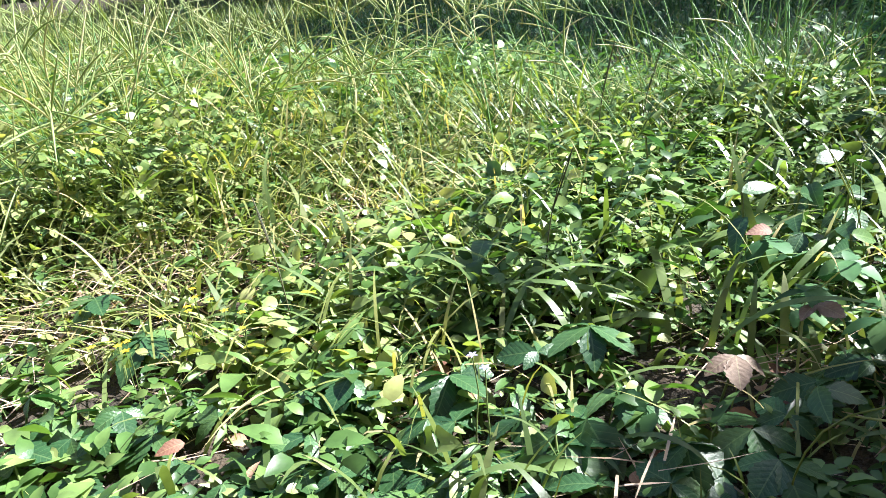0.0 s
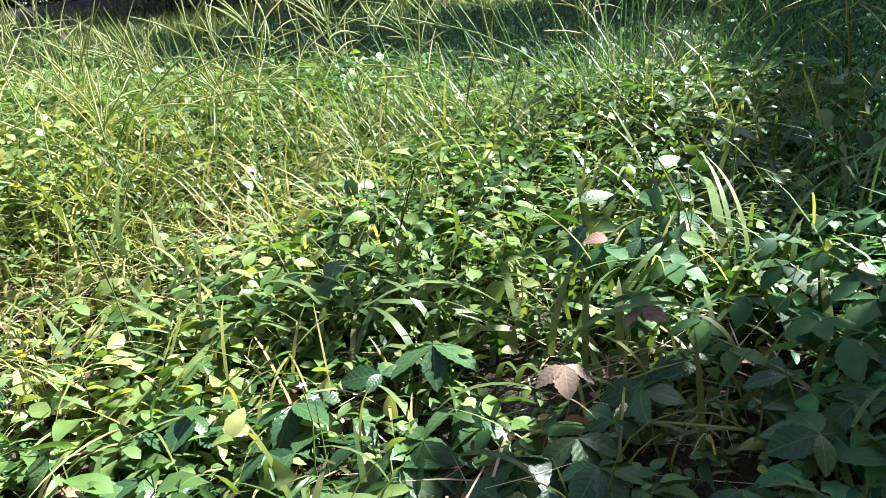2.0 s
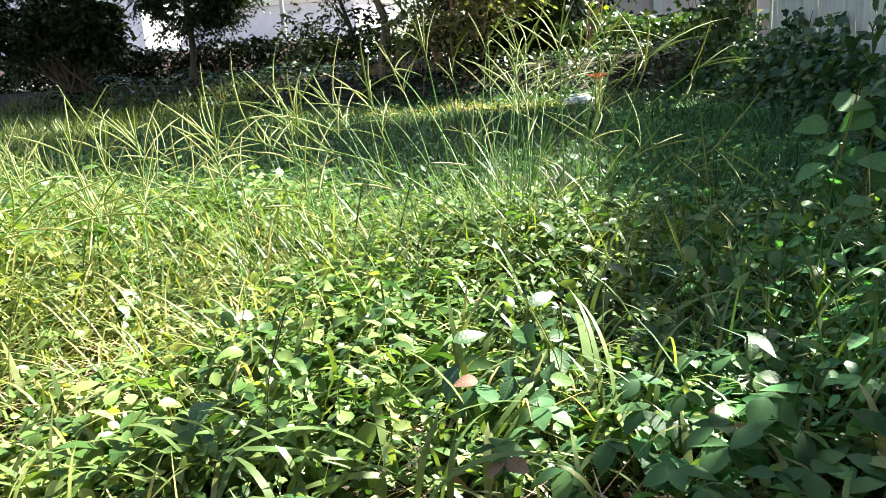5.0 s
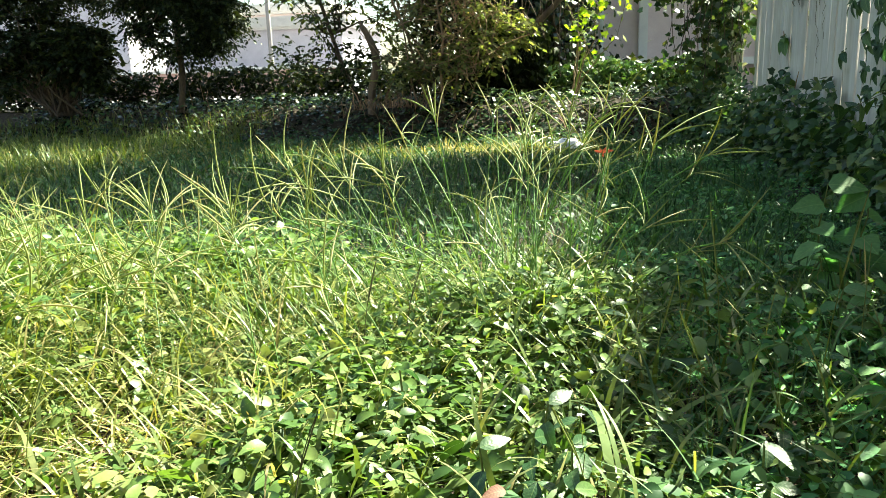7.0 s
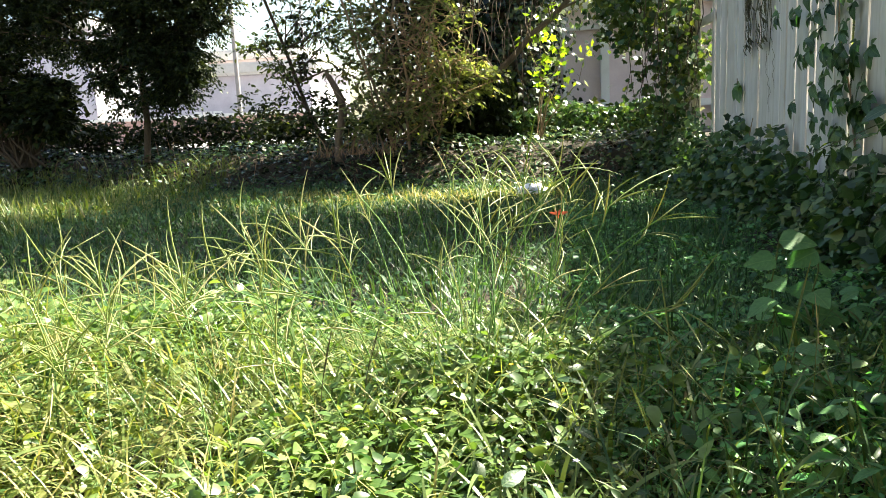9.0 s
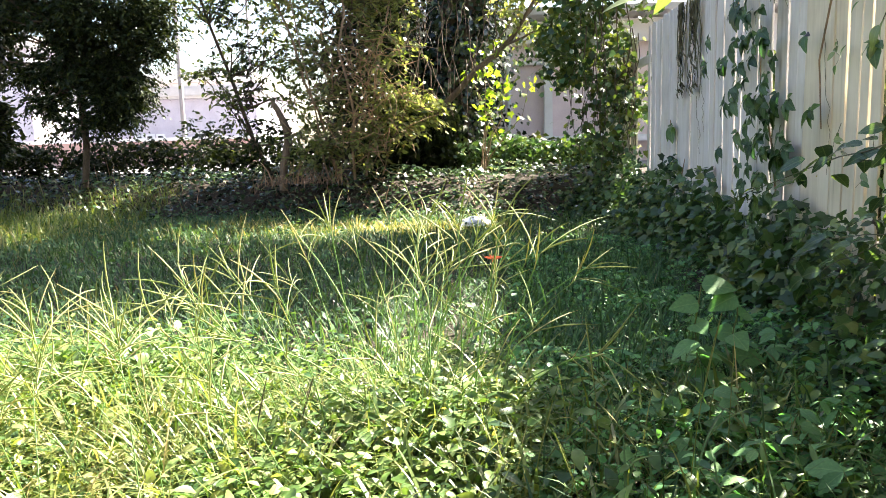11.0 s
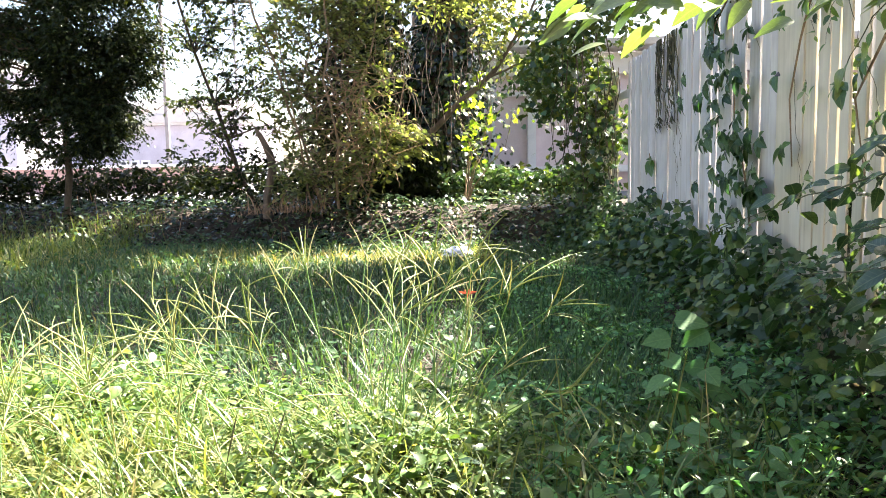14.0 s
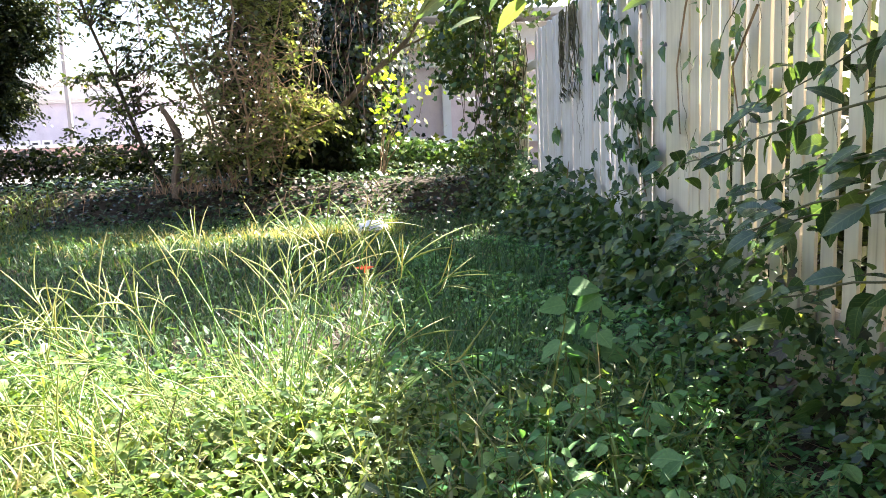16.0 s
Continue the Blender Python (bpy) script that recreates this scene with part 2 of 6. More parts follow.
TWIG = solid_mat("twig", (0.14, 0.09, 0.055), (0.34, 0.24, 0.15), 25, 0.8, 0.4, 0.004)
DARKTWIG = solid_mat("dark_twig", (0.05, 0.033, 0.022), (0.15, 0.10, 0.065), 25, 0.8, 0.4, 0.004)
REDTWIG = solid_mat("red_twig", (0.22, 0.12, 0.065), (0.50, 0.32, 0.19), 25, 0.8, 0.3, 0.004)
DRYWOOD = solid_mat("stump_wood", (0.06, 0.045, 0.03), (0.22, 0.16, 0.11), 10, 0.85, 0.7, 0.015, (1, 1, 0.2))
STALK = solid_mat("stalk", (0.07, 0.11, 0.03), (0.15, 0.19, 0.05), 30, 0.6, 0.2, 0.002)
DARKSTALK = solid_mat("dark_stalk", (0.04, 0.05, 0.02), (0.10, 0.09, 0.045), 40, 0.6, 0.2, 0.002)
BOARD = board_mat("weathered_white_paint")
CREAM = board_mat("weathered_cream_paint", (1.05, 0.99, 0.82))
SOIL = solid_mat("soil", (0.012, 0.009, 0.006), (0.065, 0.045, 0.028), 14, 0.95, 0.9, 0.03)
PAVING = solid_mat("pale_paving", (0.20, 0.19, 0.195), (0.28, 0.27, 0.275), 3, 0.9, 0.2, 0.01)
WALLMAT = solid_mat("pink_grey_stucco", (0.70, 0.58, 0.60), (0.80, 0.68, 0.69), 6, 0.85, 0.3, 0.004)
DULLWALL = solid_mat("brown_stucco", (0.10, 0.085, 0.07), (0.17, 0.145, 0.12), 6, 0.9, 0.3, 0.004)
TRIM = solid_mat("white_trim", (0.72, 0.72, 0.72), (0.82, 0.82, 0.82), 5, 0.5, 0.1, 0.002)
HOUSE = solid_mat("white_stucco", (0.46, 0.43, 0.50), (0.58, 0.55, 0.62), 3, 0.8, 0.2, 0.004)
BRICKY = solid_mat("pink_wall", (0.50, 0.30, 0.27), (0.60, 0.40, 0.36), 3, 0.85, 0.2, 0.004)
PALEPINK = solid_mat("pale_pink_stucco", (0.58, 0.47, 0.45), (0.68, 0.57, 0.55), 3, 0.85, 0.2, 0.004)
ROOF = solid_mat("pale_roof", (0.5, 0.48, 0.47), (0.6, 0.58, 0.57), 6, 0.85, 0.4, 0.01)
GLASS = solid_mat("dark_glass", (0.03, 0.035, 0.045), (0.06, 0.065, 0.08), 2, 0.08, 0.0, 0.001)
PAPER = solid_mat("white_plastic", (0.72, 0.73, 0.76), (0.86, 0.87, 0.9), 20, 0.45, 0.5, 0.01)


# ---- mesh helpers ----
def raw_mesh(name, v, f, smooth=True):
    """A mesh from arrays of places and of faces that all have the same number of corners."""
    me = bpy.data.meshes.new(name)
    v, f = np.asarray(v, np.float32).reshape(-1, 3), np.asarray(f, np.int32)
    n, k = f.shape
    me.vertices.add(len(v))
    me.vertices.foreach_set("co", v.ravel())
    me.loops.add(n * k)
    me.loops.foreach_set("vertex_index", f.ravel())
    me.polygons.add(n)
    me.polygons.foreach_set("loop_start", np.arange(0, n * k, k, dtype=np.int32))
    me.polygons.foreach_set("use_smooth", np.full(n, smooth))
    me.update(calc_edges=True)
    return me


def mesh_object(name, me, material, parent=None, label="", m=None):
    if not me.materials:
        me.materials.append(material)
    ob = new(name, me)
    if me.materials[0] != material:
        ob.material_slots[0].link = "OBJECT"
        ob.material_slots[0].material = material
    if m is not None:
        ob.matrix_basis = m
    if parent is not None:
        ob.parent = parent
    return tagged(ob, label)


def part(name, bm, material, parent=None, label=""):
    me = bpy.data.meshes.new(name)
    bm.to_mesh(me)
    bm.free()
    return mesh_object(name, me, material, parent, label)


def stuff(name, v, f, mat, label, category):
    return tagged(mesh_object(name, raw_mesh(name, v, f), mat), label, category, kind="stuff")


def thing(name, place, label, category, group=""):
    e = new(name)
    e.location = place
    e.empty_display_size = 0.1
    return tagged(e, label, category, group)


def box_bm(size, centre=(0, 0, 0), bevel=0.0):
    bm = bmesh.new()
    bmesh.ops.create_cube(bm, size=1, matrix=Matrix.Translation(centre) @ Matrix.Diagonal((*size, 1)))
    if bevel:
        bmesh.ops.bevel(bm, geom=bm.edges[:], offset=bevel, segments=2, affect="EDGES")
    return bm


def unit(a):
    return a / np.maximum(np.linalg.norm(a, axis=-1, keepdims=True), 1e-9)


def ovate(levels=4, width=0.5, fold=0.18, curl=0.25, tooth=0.0, peak=0.4, stem=0.0):
    """A leaf one unit long, from the stalk at the origin along +y, its face up: folded at the midrib, its tip bent down."""
    u = np.linspace(0, 1, levels + 1)
    p = np.log(0.5) / np.log(peak)
    w = width / 2 * np.sin(np.pi * u ** p) ** 0.85
    v, f = [(0, 0, 0)], []
    for i in range(1, levels):
        t = 1 + (tooth if i % 2 else -tooth)
        z = -curl * u[i] ** 2
        v += [(-w[i] * t, u[i], z + fold * w[i]), (0, u[i], z), (w[i] * t, u[i], z + fold * w[i])]
    v.append((0, 1, -curl))
    f += [(0, 2, 1), (0, 3, 2)]
    for i in range(levels - 2):
        a = 1 + 3 * i
        f += [(a, a + 1, a + 4), (a, a + 4, a + 3), (a + 1, a + 2, a + 5), (a + 1, a + 5, a + 4)]
    a, t = 1 + 3 * (levels - 2), len(v) - 1
    f += [(a, a + 1, t), (a + 1, a + 2, t)]
    return np.array(v, float), np.array(f)


def lobed(points=5, deep=0.42, cup=0.18, fine=1):
    """An ivy or maple leaf, a unit long, with pointed lobes round its heart."""
    v, f = [(0, 0.32, 0)], []
    n = points * 2 * fine
    for i in range(n + 1):
        a = radians(-90 + 22) + radians(316) * i / n
        reach = 1 - deep * (0.5 + 0.5 * math.cos(math.pi * i / fine)) ** 0.8
        big = 0.46 + 0.16 * max(0.0, 1 - abs(i / fine - points))
        r = big * reach if 0 < i < n else 0.22
        x, y = r * math.cos(a), 0.32 + r * math.sin(a)
        v.append((x, y, -cup * (x * x + (y - 0.32) ** 2) + 0.05 * abs(x)))
    v.append((0, 0.06, 0.0))
    for i in range(1, n + 1):
        f.append((0, i, i + 1))
    f += [(0, n + 1, n + 2), (0, n + 2, 1)]
    return np.array(v, float), np.array(f)


def place_leaves(template, pos, tip, up, size, smooth=True):
    """Vertices and faces of many leaves: each at pos, pointing along tip, its face towards up."""
    tv, tf = template
    t = unit(tip)
    s = unit(np.cross(t, up))
    n = np.cross(s, t)
    v = pos[:, None] + size[:, None, None] * (tv[None, :, 0:1] * s[:, None] + tv[None, :, 1:2] * t[:, None] + tv[None, :, 2:3] * n[:, None])
    f = tf[None] + (np.arange(len(pos)) * len(tv))[:, None, None]
    return v.reshape(-1, 3), f.reshape(-1, tf.shape[1])


def joined(pieces):
    vs, fs, k = [], [], 0
    for v, f in pieces:
        vs.append(v)
        fs.append(f + k)
        k += len(v)
    return np.concatenate(vs), np.concatenate(fs)


def tilted(n, most=50, az=None):
    """Leaf tips and faces, the faces leaning up to so many degrees off the vertical."""
    a = rng.uniform(0, 2 * np.pi, n) if az is None else az
    d = np.radians(most) * rng.uniform(0, 1, n) ** 0.7
    b = rng.uniform(0, 2 * np.pi, n)
    up = np.stack([np.sin(d) * np.cos(b), np.sin(d) * np.sin(b), np.cos(d)], 1)
    tip = np.stack([np.cos(a), np.sin(a), np.zeros(n)], 1)
    tip = unit(tip - up * (tip * up).sum(1, keepdims=True))
    return tip, up


def blades(pos, height, width, lean, bend, az, levels=3, twist=None):
    """Grass blades as tapering ribbons: lean is the tilt at the root and bend what is added by the tip, in radians."""
    n = len(pos)
    u = np.linspace(0, 1, levels + 1)
    ang = lean[:, None] + bend[:, None] * (u[None, :-1] + 0.5 / levels) ** 1.3
    dz, dr = np.cos(ang) * height[:, None] / levels, np.sin(ang) * height[:, None] / levels
    z = np.concatenate([np.zeros((n, 1)), np.cumsum(dz, 1)], 1)
    r = np.concatenate([np.zeros((n, 1)), np.cumsum(dr, 1)], 1)
    d = np.stack([np.cos(az), np.sin(az)], 1)
    tw = az + np.pi / 2 if twist is None else az + twist
    sd = np.stack([np.cos(tw), np.sin(tw)], 1)
    spine = np.concatenate([pos[:, None, :2] + r[..., None] * d[:, None], (pos[:, 2:3] + z)[..., None]], 2)
    w = width[:, None] * 0.5 * np.where(u < 0.25, 0.75 + u, 1 - (np.maximum(u - 0.25, 0) / 0.75) ** 2.2)[None]
    off = np.concatenate([w[..., None] * sd[:, None], np.zeros((n, levels + 1, 1))], 2)
    left, right = spine[:, :-1] - off[:, :-1], spine[:, :-1] + off[:, :-1]
    v = np.concatenate([np.stack([left, right], 2).reshape(n, -1, 3), spine[:, -1:]], 1)
    f = []
    for i in range(levels - 1):
        a = 2 * i
        f += [(a, a + 1, a + 3), (a, a + 3, a + 2)]
    a = 2 * (levels - 1)
    f.append((a, a + 1, a + 2))
    k = v.shape[1]
    f = np.array(f)[None] + (np.arange(n) * k)[:, None, None]
    return v.reshape(-1, 3), f.reshape(-1, 3)


def tube(points, radii, sides=6):
    """A round stem along points, as triangles."""
    p, r = np.asarray(points, float), np.asarray(radii, float)
    t = unit(np.gradient(p, axis=0))
    ref = np.array([0.31, 0.17, 0.93]) if abs(t[0, 2]) < 0.8 else np.array([0.95, 0.2, 0.1])
    a = unit(np.cross(t, ref))
    b = np.cross(t, a)
    th = np.linspace(0, 2 * np.pi, sides, endpoint=False)
    ring = p[:, None] + r[:, None, None] * (np.cos(th)[None, :, None] * a[:, None] + np.sin(th)[None, :, None] * b[:, None])
    f = []
    for i in range(len(p) - 1):
        for j in range(sides):
            q, k = i * sides + j, i * sides + (j + 1) % sides
            f += [(q, k, k + sides), (q, k + sides, q + sides)]
    return ring.reshape(-1, 3), np.array(f)


def path_between(a, b, n=6, wander=0.06, sag=0.0):
    """A stem's line from a to b that wanders a little."""
    a, b = np.asarray(a, float), np.asarray(b, float)
    u = np.linspace(0, 1, n)[:, None]
    size = np.linalg.norm(b - a)
    w = rng.normal(0, wander * size, (n, 3)) * np.sin(np.pi * u) ** 0.5
    p = a + (b - a) * u + w
    p[:, 2] -= sag * size * (np.sin(np.pi * u[:, 0]))
    return p


def smooth01(a):
    a = np.clip(a, 0, 1)
    return a * a * (3 - 2 * a)


def bank_foot(x):
    return np.interp(x, (-9, -5.6, -2.2, 0.8, 1.6), (9.7, 9.6, 9.2, 8.5, 8.3))


def lie(x, y):
    """The ground's height: flat turf, a low bank along the fence and a higher one at the back under the trees."""
    x, y = np.asarray(x, float), np.asarray(y, float)
    back = 0.42 * smooth01((y - bank_foot(x)) / 1.3)
    side = 0.13 * smooth01((x - 1.3) / 0.35)
    bumps = 0.018 * np.sin(2.3 * x + 0.7 * y) * np.sin(1.9 * y - 0.6 * x) + 0.008 * np.sin(7.1 * x + 3 * y)
    return np.maximum(back, side) + bumps * (np.hypot(x, y) < 20)


# ---- ground ----
def ground():
    far = np.array([-900, -300, -120, -60, -30, -18, -12])
    xs = np.concatenate([far, np.arange(-9, 4.01, 0.14), -far[::-1] / 1.0])
    ys = np.concatenate([far, np.arange(-4, 13.01, 0.14), np.array([16, 22, 34, 60, 120, 300, 900])])
    gx, gy = np.meshgrid(xs, ys, indexing="ij")
    v = np.stack([gx, gy, lie(gx, gy)], 2).reshape(-1, 3)
    nx, ny = len(xs), len(ys)
    i, j = np.meshgrid(np.arange(nx - 1), np.arange(ny - 1), indexing="ij")
    a = (i * ny + j).ravel()
    f = np.stack([a, a + ny, a + ny + 1, a + 1], 1)
    g = mesh_object("ground", raw_mesh("ground", v, f), SOIL)
    tagged(g, "brown leaf-littered soil under the weeds of the yard", "ground", kind="structure")


ground()


# ---- fence ----
FX, FTOP = 1.66, 1.93


def fence():
    """A white board fence along the yard: upright dog-eared boards with gaps, on rails and posts behind."""
    f = tagged(new("fence"), "weathered white wooden board fence overgrown with ivy", "fence", kind="structure")
    kinds = []
    for k in range(6):
        w = (0.073, 0.076, 0.080, 0.1035, 0.104, 0.1045)[k]
        bm = bmesh.new()
        pts = [(-w / 2, 0), (w / 2, 0), (w / 2, FTOP - 0.035), (w / 2 - 0.02, FTOP), (-w / 2 + 0.02, FTOP), (-w / 2, FTOP - 0.035)]
        front = [bm.verts.new((-0.006, y, z)) for y, z in pts]
        face = bm.faces.new(front)
        ext = bmesh.ops.extrude_face_region(bm, geom=[face])
        bmesh.ops.translate(bm, verts=[q for q in ext["geom"] if isinstance(q, bmesh.types.BMVert)], vec=(0.012, 0, 0))
        bmesh.ops.recalc_face_normals(bm, faces=bm.faces[:])
        bmesh.ops.bevel(bm, geom=bm.edges[:], offset=0.0015, segments=1, affect="EDGES")
        me = bpy.data.meshes.new("board")
        bm.to_mesh(me)
        bm.free()
        kinds.append(me)
    y, i = -3.0, 0
    while y < 10.6:
        if 7.5 < y < 8.15:
            y += 0.106
            continue
        z0 = float(lie(FX, y)) * 0.3 - 0.02
        # boards lowered to let a tongue of sun reach the near ground
        if 2.28 < y < 2.56:
            z0 -= 0.42 + random.uniform(-0.05, 0.08)
        m = pose(FX + random.uniform(-0.004, 0.004), y, z0 + random.uniform(-0.012, 0.008), random.uniform(-0.7, 0.7), random.uniform(-0.3, 0.3), random.uniform(-1, 1) * (3.2 if y > 3.3 else 1.2))
        mesh_object("board", kinds[random.randrange(3) + (3 if y > 3.3 else 0)], CREAM if y < 3.75 or y > 8 else BOARD, f, m=m)
        y += 0.106 if y > 3.2 else 0.113
    for y in (2.02, 2.14, 3.05, 3.3, 4.1, 5.2, 6.7):
        mesh_object("board", kinds[2], CREAM, f, m=pose(FX + 0.058, y + 0.02, -0.01, 0, 0, random.uniform(-1, 1)))
    for z in (0.35, 1.66):
        part("rail", box_bm((0.035, 13.8, 0.08), (FX + 0.028, 3.8, z), 0.004), BOARD, f, "white horizontal fence rail")
    for k in range(-1, 5):
        part("post", box_bm((0.09, 0.09, 1.95), (FX + 0.094, 0.6 + 2.4 * k, 0.95), 0.006), BOARD, f, "square white fence post")


fence()


# ---- buildings behind the yard ----
def annex():
    """The low building behind the hedge: a pink-grey wall in white-framed bays under a white eave."""
    y = 14.0
    h = thing("building", (0.8, y, 0), "low building with pink-grey wall panels, white posts and a white eave", "building")

    def add(name, size, centre, mat, label="", bevel=0.01):
        return part(name, box_bm(size, (centre[0] - 0.8, centre[1] - y, centre[2]), bevel), mat, h, label)
    add("wall", (9.0, 0.2, 3.0), (3.2, y + 0.2, 1.3), WALLMAT, "pink-grey stucco wall")
    for x in (-0.85, 1.12, 3.1, 5.1, 7.0):
        add("post", (0.15, 0.14, 2.8), (x, y, 1.3), TRIM, "white upright post")
    for x in (-0.3, 0.42, 2.1, 4.1, 6.0):
        add("mullion", (0.06, 0.07, 1.45), (x, y + 0.06, 1.62), TRIM, "thin white mullion")
    add("rail", (9.0, 0.10, 0.07), (3.2, y + 0.03, 2.25), TRIM, "white horizontal rail")
    add("sill", (9.0, 0.22, 0.12), (3.2, y - 0.02, 0.87), TRIM, "white sill")
    add("eave", (9.6, 0.4, 0.36), (3.2, y + 0.1, 2.75), TRIM, "white boxed eave")
    add("roof", (9.9, 4.5, 0.12), (3.2, y + 1.6, 3.05), ROOF, "pale flat roof")


annex()


def far_house(place, size, mat, windows, label, roof_h=0.5):
    h = thing("house", place, label, "house", "houses beyond the hedge")
    w, d, t = size
    part("wall", box_bm((w, d, t), (0, 0, t / 2), 0.03), mat, h)
    part("roof", box_bm((w + 0.8, d + 0.8, roof_h), (0, 0, t + roof_h / 2), 0.1), ROOF, h, "pale roof slab")
    for x, z, ww, hh in windows:
        win = part("window", box_bm((ww + 0.16, 0.08, hh + 0.16), (x, -d / 2 - 0.03, z), 0.01), TRIM, h, "white window frame")
        part("pane", box_bm((ww, 0.04, hh), (x, -d / 2 - 0.07, z), 0.005), GLASS, win, "dark window pane")


far_house((-13.2, 33, 0.2), (7.5, 6, 2.6), HOUSE, ((-1.2, 0.95, 0.2, 0.4), (-0.75, 0.95, 0.2, 0.4), (-0.3, 0.95, 0.2, 0.4), (1.6, 0.9, 0.7, 0.6)), "long low white house with small dark windows")
far_house((-15.8, 41, 0.2), (6, 6, 3.9), PALEPINK, ((0.5, 3.1, 0.8, 0.7),), "taller pink house standing behind the white one")
far_house((-26.0, 36, 0.2), (11, 7, 5.2), HOUSE, ((0.2, 1.6, 0.9, 1.1), (3.4, 1.6, 1.0, 1.3), (0.2, 4.0, 0.9, 0.9)), "white two-storey house with dark windows")


def street():
    """The pale paved street beyond the hedge, added to bounce sunlight onto the house fronts."""
    p = part("pavement", box_bm((90, 34, 0.1), (-14, 29.6, 0.4), 0.01), PAVING)
    tagged(p, "pale concrete street beyond the hedge", "pavement", kind="structure")


street()


def yard_wall():
    w = thing("garden_wall", (-14, 19, 0), "low pink garden wall with a pale coping beyond the hedge", "wall")
    part("wall", box_bm((16, 0.25, 1.05), (0, 0, 0.55), 0.02), BRICKY, w)
    part("coping", box_bm((16.1, 0.34, 0.08), (0, 0, 1.12), 0.015), TRIM, w, "pale coping")


yard_wall()


def back_wall():
    """A plain unseen wall behind the camera, added to close the yard and cut the sky's fill light."""
    w = part("wall_south", box_bm((30, 0.3, 7.6), (-4, -3.6, 3.8), 0.02), DULLWALL)
    tagged(w, "plain dull brown stucco wall added to close the yard and block sky light", "wall", kind="structure")


back_wall()


def utility_pole(x, y, h, r):
    p = thing("utility_pole", (x, y, 0), "slender grey utility pole beyond the yard", "pole", "poles beyond the hedge")
    v, f = tube([(0, 0, 0), (0, 0, h * 0.5), (0, 0, h)], [r, r * 0.9, r * 0.75], 10)
    mesh_object("shaft", raw_mesh("shaft", v, f), PAVING, p)
    part("crossarm", box_bm((1.6, 0.1, 0.1), (0, -0.1, h - 0.8), 0.01), BARK, p, "wooden crossarm")


utility_pole(-10.4, 25, 9.0, 0.08)
utility_pole(-10.6, 33, 9.0, 0.06)

# ---- trees and bushes ----
LEAF_SMALL = ovate(3, 0.55, 0.2, 0.2)
LEAF_TINY = ovate(2, 0.55, 0.2, 0.2)
LEAF_MID = ovate(4, 0.52, 0.2, 0.3)
LEAF_IVY = lobed(5, 0.2)
LEAF_MAPLE = lobed(5, 0.34)


def clump_points(blobs, clumps, per, spread, seed_shell=0.55):
    """Places in clumps inside ellipsoids (centre, radii, share): uneven, with gaps between the clumps."""
    out, mid = [], []
    for c, r, share in blobs:
        k = max(1, int(clumps * share))
        d = unit(rng.normal(size=(k, 3)))
        q = np.array(c) + d * np.array(r) * (seed_shell + (1 - seed_shell) * rng.uniform(0, 1, (k, 1)) ** 0.6) * rng.uniform(0.75, 1.08, (k, 1))
        p = np.repeat(q, per, 0) + rng.normal(0, spread, (k * per, 3)) * (1, 1, 0.75)
        out.append(p)
        mid.append(q)
    return np.concatenate(out), np.concatenate(mid)


def foliage(name, points, size, template, material, parent, droop=0.35, most=75, label=""):
    n = len(points)
    tip, up = tilted(n, most)
    tip = unit(tip + np.array((0, 0, -droop)))
    s = size * rng.uniform(0.6, 1.25, n)
    v, f = place_leaves(template, points, tip, up, s)
    ob = mesh_object(name, raw_mesh(name, v, f), material, parent, label)
    ob["kind"] = "stuff"
    return ob


def limbs(name, lines, material, parent, sides=7, label=""):
    """Stems as one part: each line is (points, thick end, thin end)."""
    pieces = [tube(p, np.linspace(a, b, len(p)), sides) for p, a, b in lines]
    if len(pieces) <= 60:
        return [mesh_object(name, raw_mesh(name, v, f), material, parent, label) for v, f in pieces]
    ob = mesh_object(name, raw_mesh(name, *joined(pieces)), material, parent, label)
    ob["kind"] = "stuff"
    return [ob]


def rel(points, base):
    return np.asarray(points, float) - np.array(base)


def sprays(centres, twigs, length, per, droop=0.25, flat=0.6, rise=0.0):
    """Leafy sprays: from each centre a few thin twigs go out, with leaves set along them. Gives the leaves' places, tips and faces, and the twigs' ends."""
    c = np.repeat(np.asarray(centres, float), twigs, 0)
    k = len(c)
    d = rng.normal(0, 1, (k, 3)) * (1, 1, flat)
    d[:, 2] += rise
    d = unit(d)
    ln = length * rng.uniform(0.5, 1.2, (k, 1))
    u = (np.arange(per) + rng.uniform(0.2, 0.8, (k, per))) / per
    pos = c[:, None] + d[:, None] * (ln * u)[..., None] + np.array((0, 0, -1.0)) * (droop * ln * u ** 2)[..., None]
    side = unit(np.cross(d, (0, 0, 1.0)))[:, None] * np.where(np.arange(per) % 2, 1, -1)[None, :, None]
    tip = d[:, None] * 0.7 + side * rng.uniform(0.3, 1.0, (k, per, 1)) + np.array((0, 0, -droop)) + rng.normal(0, 0.25, (k, per, 3))
    up = np.array((0, 0, 1.0)) + rng.normal(0, 0.5, (k, per, 3))
    ends = c + d * ln + np.array((0, 0, -1.0)) * droop * ln
    return pos.reshape(-1, 3), tip.reshape(-1, 3), up.reshape(-1, 3), c, ends


def leaf_mass(name, leaves, size, template, material, parent, base, label=""):
    pos, tip, up = leaves[:3]
    v, f = place_leaves(template, rel(pos, base), tip, up, size * rng.uniform(0.6, 1.25, len(pos)))
    ob = mesh_object(name, raw_mesh(name, v, f), material, parent, label)
    ob["kind"] = "stuff"
    return ob


